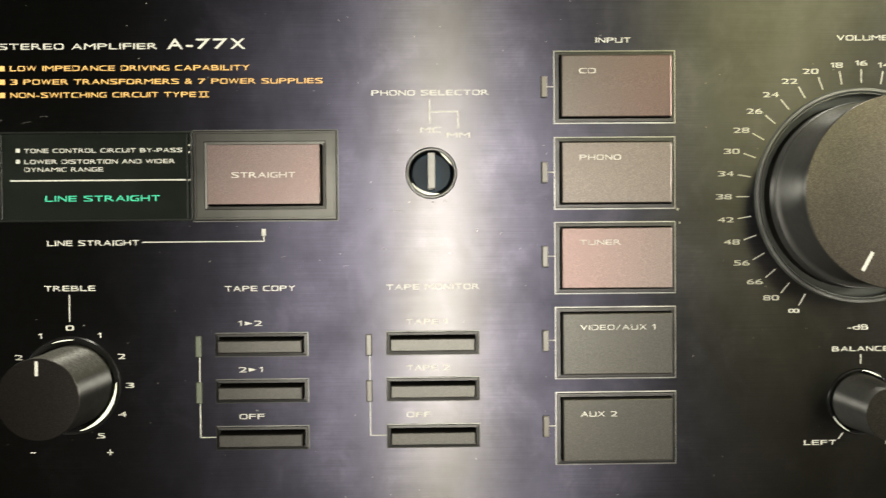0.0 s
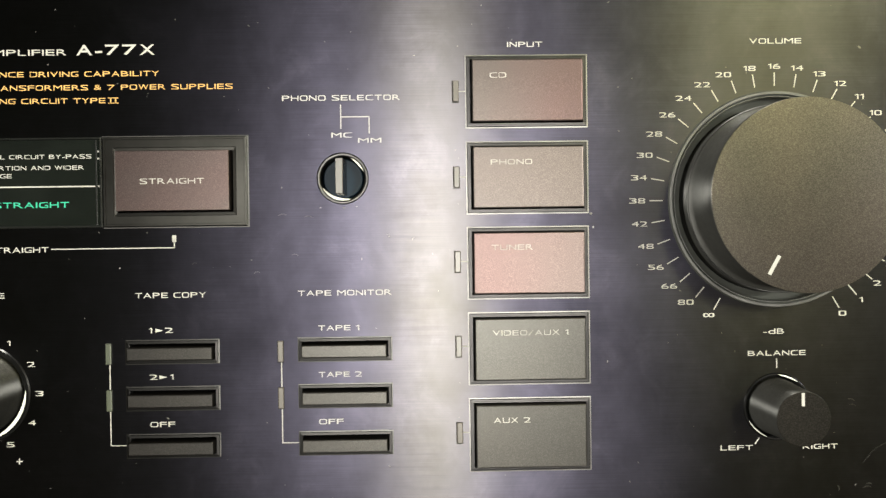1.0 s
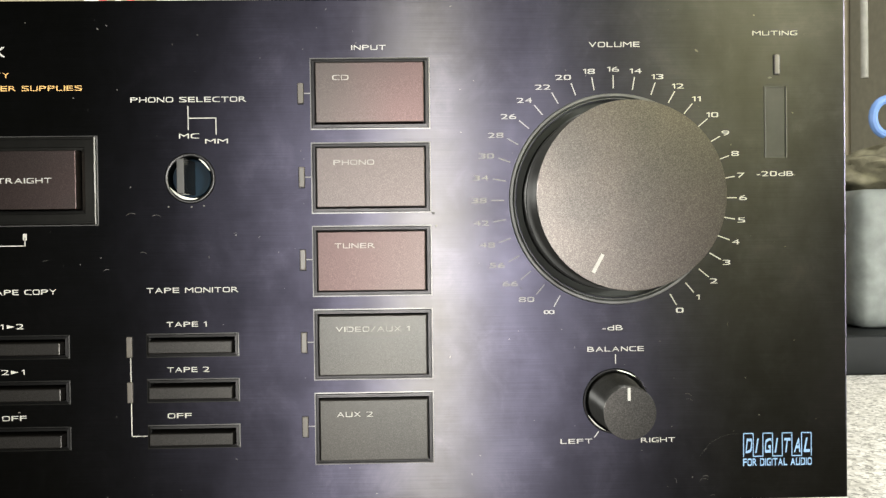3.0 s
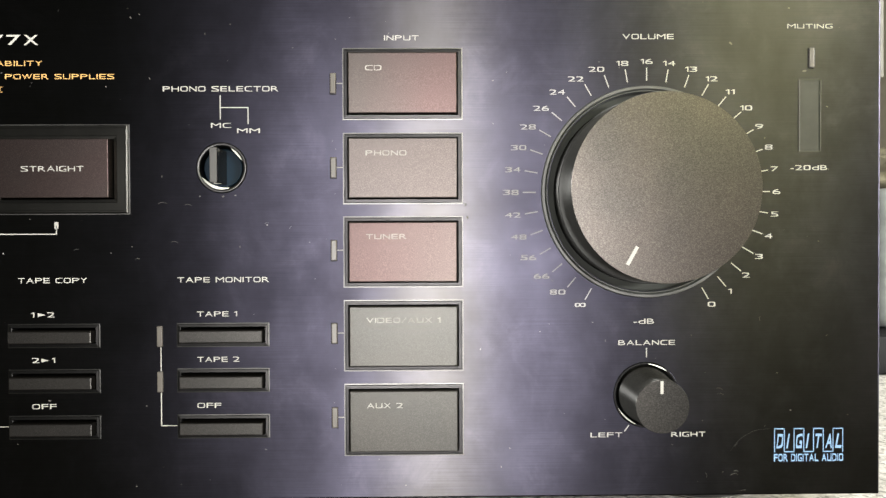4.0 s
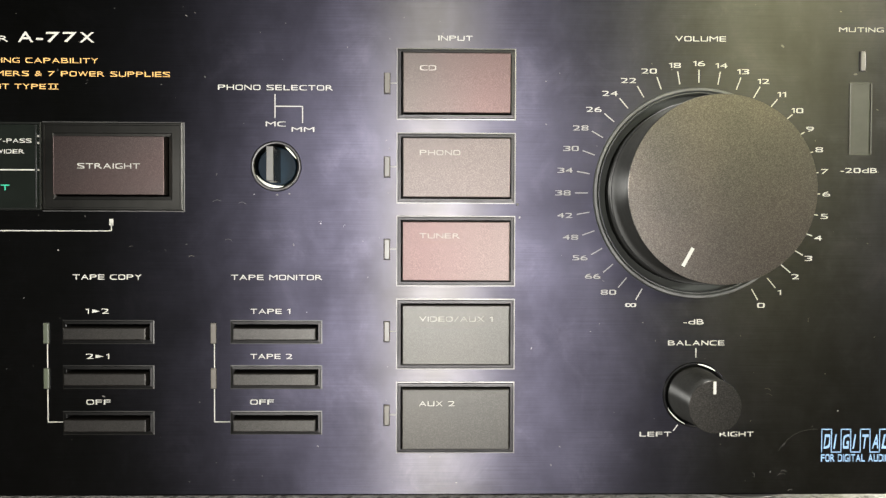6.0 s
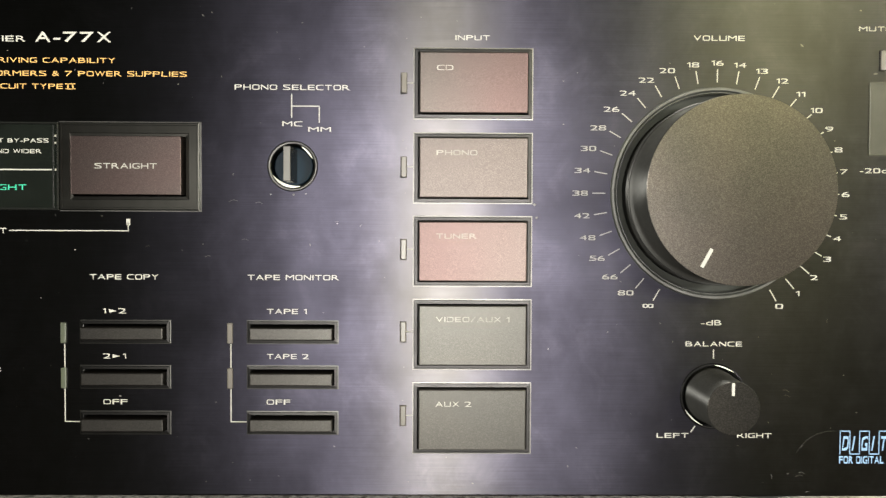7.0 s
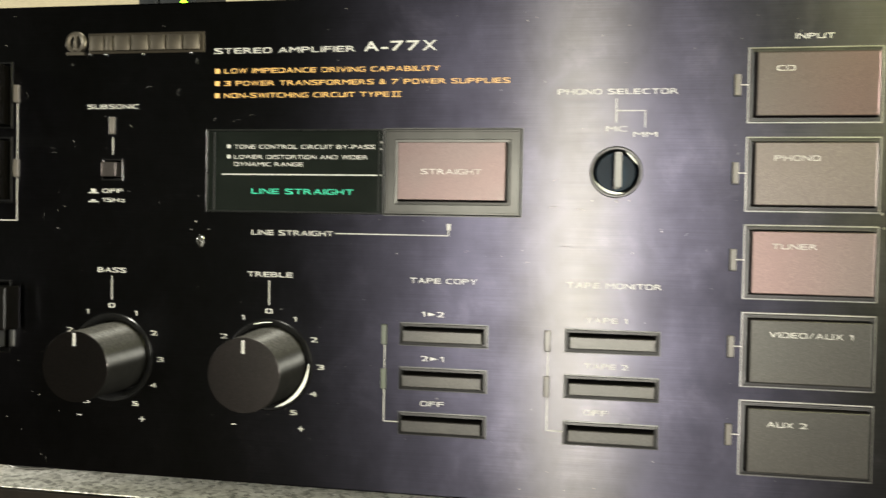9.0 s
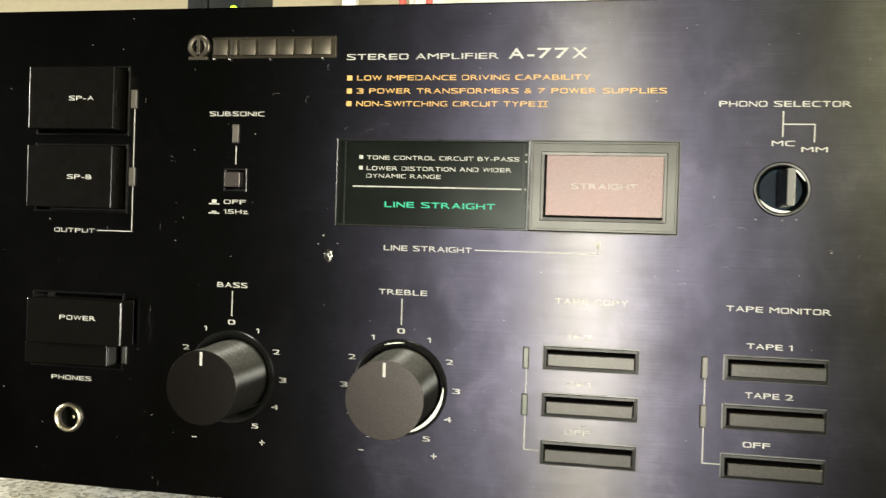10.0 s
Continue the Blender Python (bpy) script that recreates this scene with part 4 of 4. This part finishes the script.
for x, z, r, a0, a1 in ((-114.6, 133.4, 1.1, 90, 250), (-191.1, 94.8, 30, -3, 3), (-95.4, 122.2, 2.6, 75, 130), (-91.0, 124.2, 2.2, 60, 120), (-168.6, 132.8, 1.6, -35, 40), (-157.5, 113.6, 1.2, 50, 130), (-189.6, 16.4, 30, -2, 1), (177.0, 20.5, 12.0, 85, 152), (163.0, 41.5, 1.6, 40, 110), (167.5, 17.8, 1.6, 50, 140), (-212.0, 77.6, 30, -1.5, 2.5)):
    pts = [(x + r * math.cos(radians(a0 + (a1 - a0) * k / 10)), -0.02, z + r * math.sin(radians(a0 + (a1 - a0) * k / 10))) for k in range(11)]
    part("scratch", tube(pts, 0.032 if r < 5 else 0.018, 5), DUST, panel)
LINT = ((-24, 86, 1.4, 0.2), (-14, 85, 0.5, -0.5), (-6.5, 83.2, 1.6, 0.15), (163, 44.3, 1.9, -0.3), (168, 27.8, 1.2, 0.9), (168, 20, 1.6, -0.1), (175, 65, 1.3, 1.5), (159, 19, 1.5, -1.3), (170, 14.3, 1.4, 0.1), (-158, 116, 1.2, -0.3), (-125, 135, 2.2, 0.15), (-109, 143, 1.6, 1.5), (-103, 125, 1.2, 0.7), (-108, 73, 0.8, 0.9), (0.9, 99.3, 2.4, 0.1), (8.3, 98.7, 2.2, -0.1), (4.3, 88, 2.0, -0.1), (30.9, 93.5, 1.0, 0.1), (37.9, 92.3, 0.9, 0.9))
for x, z, long, lean in LINT:
    # short bent fibres of lint, thin at both ends
    pts = [(x + long * (k / 6 - 0.5) * math.cos(lean) - 0.18 * long * math.sin(math.pi * k / 6) * math.sin(lean), -0.03, z + long * (k / 6 - 0.5) * math.sin(lean) + 0.18 * long * math.sin(math.pi * k / 6) * math.cos(lean)) for k in range(7)]
    part("lint", tube(pts, 0.05, 5), DUST, panel)
for x, z, r in ((-45, 85, 0.35), (31, 93, 0.3), (-94, 69, 0.22), (-55, 71, 0.2), (27, 67, 0.2), (184, 38, 0.25), (180, 49, 0.22), (158, 35, 0.2), (11.7, 101.4, 0.3), (18.4, 101.3, 0.45), (22.0, 101.6, 0.3), (-109, 93.5, 0.5), (-110.5, 91.0, 0.35), (-104.6, 91.2, 0.3)):
    crumb = bmesh.new()
    bmesh.ops.create_icosphere(crumb, subdivisions=2, radius=r * 0.75)
    for v in crumb.verts:
        n = v.co * (1 + 0.7 * noise.noise(v.co * 4 + Vector((x, 0, z))))
        v.co = (x + n.x, n.y * 0.4, z + n.z * 0.8)
    part("crumb", crumb, CRUMB, panel, "tiny pale crumb stuck to the plate")

# ---- things behind and beside the amplifier ----
device = tagged(new("network_device"), "black upright electronic device with a lit green lamp", "electronic device")
part("body", block(-379, -341, 450, 520, 0, 345, 8, 3), BLACKBOX, device, smooth=True)
part("side_post", block(-401, -380, 452, 490, 0, 326, 7, 3), BLACKBOX, device, "lower black side piece", smooth=True)
part("status_lamp", turned([(0, -2.5), (2.9, -2), (3.8, 0.5), (0, 0.5)], 24), LED, device, "lit green status lamp", at=(-352, 449.8, 300.5), smooth=True)

tagged(part("wall_board", block(-262, -28, 786, 799.5, 250, 640, 2), PALE), "pale grey flat board on the wall", "board")
tagged(part("white_trunking", block(-355, -335, 785, 799.5, 5, 1640, 2), WHITECABLE), "white plastic cable trunking on the wall", "trunking")


def hanging(name, x, y, r, mat, label):
    pts = [(x + 6 * math.sin(k * 0.35), y, r + k * 26) for k in range(22)]
    pts += [(x, y + (795 - y) * k / 5, pts[-1][2] + 14 * math.sin(k * 0.6)) for k in range(1, 6)]
    return tagged(part(name, tube(pts, r, 10), mat, smooth=True), label, "cable", group="cables behind the amplifier")


hanging("cable", -188, 452, 3.2, REDCABLE, "red cable hanging behind the amplifier")
hanging("cable", -176, 456, 3.0, WHITECABLE, "white cable hanging behind the amplifier")
hanging("cable", -164, 452, 3.2, REDCABLE, "red cable hanging behind the amplifier")

# slabs added for the wall's darker right part; its shade is their olive colour
cupboard = tagged(new("shaded_wall_slab"), "olive-grey slabs standing for the shaded right part of the wall", "cupboard")
part("body", block(655, 1090, 700, 794, 0, 1500, 3), OLIVE, cupboard)
part("front_slab", block(658, 1087, 690, 699.5, 8, 1490, 2), OLIVE, cupboard)
tagged(part("pull_rod", tube([(563, 600, 260), (562, 600, 600), (560, 600, 1100), (560, 600, 2601)], 3.9, 12), RODGREY, smooth=True), "white rod hanging from the ceiling", "rod")

tagged(part("flat_box", block(340, 640, 262, 480, 0, 26, 3, 3), BLACKBOX, smooth=True), "dark grey flat box lying on the worktop", "box")
tagged(part("plastic_tub", block(379, 500, 290, 400, 26, 122, 12, 4), WHITEPLASTIC, smooth=True), "milky white rounded plastic tub on a dark box", "tub")
lump = bmesh.new()
bmesh.ops.create_icosphere(lump, subdivisions=5, radius=1)
for v in lump.verts:
    n = v.co * (1 + 0.25 * noise.noise(v.co * 2.3) + 0.07 * noise.noise(v.co * 5))
    v.co = (440 + n.x * 58, 345 + n.y * 45, 136 + n.z * 20)
tagged(part("beige_cloth", lump, BEIGE, smooth=True), "crumpled beige cloth lying on the tub", "cloth")
loop = [(424 + 11 * math.cos(k * 0.28), 330, 176 + 13 * math.sin(k * 0.28)) for k in range(-3, 17)]
tagged(part("blue_loop", tube([(436, 334, 145)] + loop, 3.2, 10), BLUEPLASTIC, smooth=True), "light blue plastic loop handle lying in the cloth", "handle")
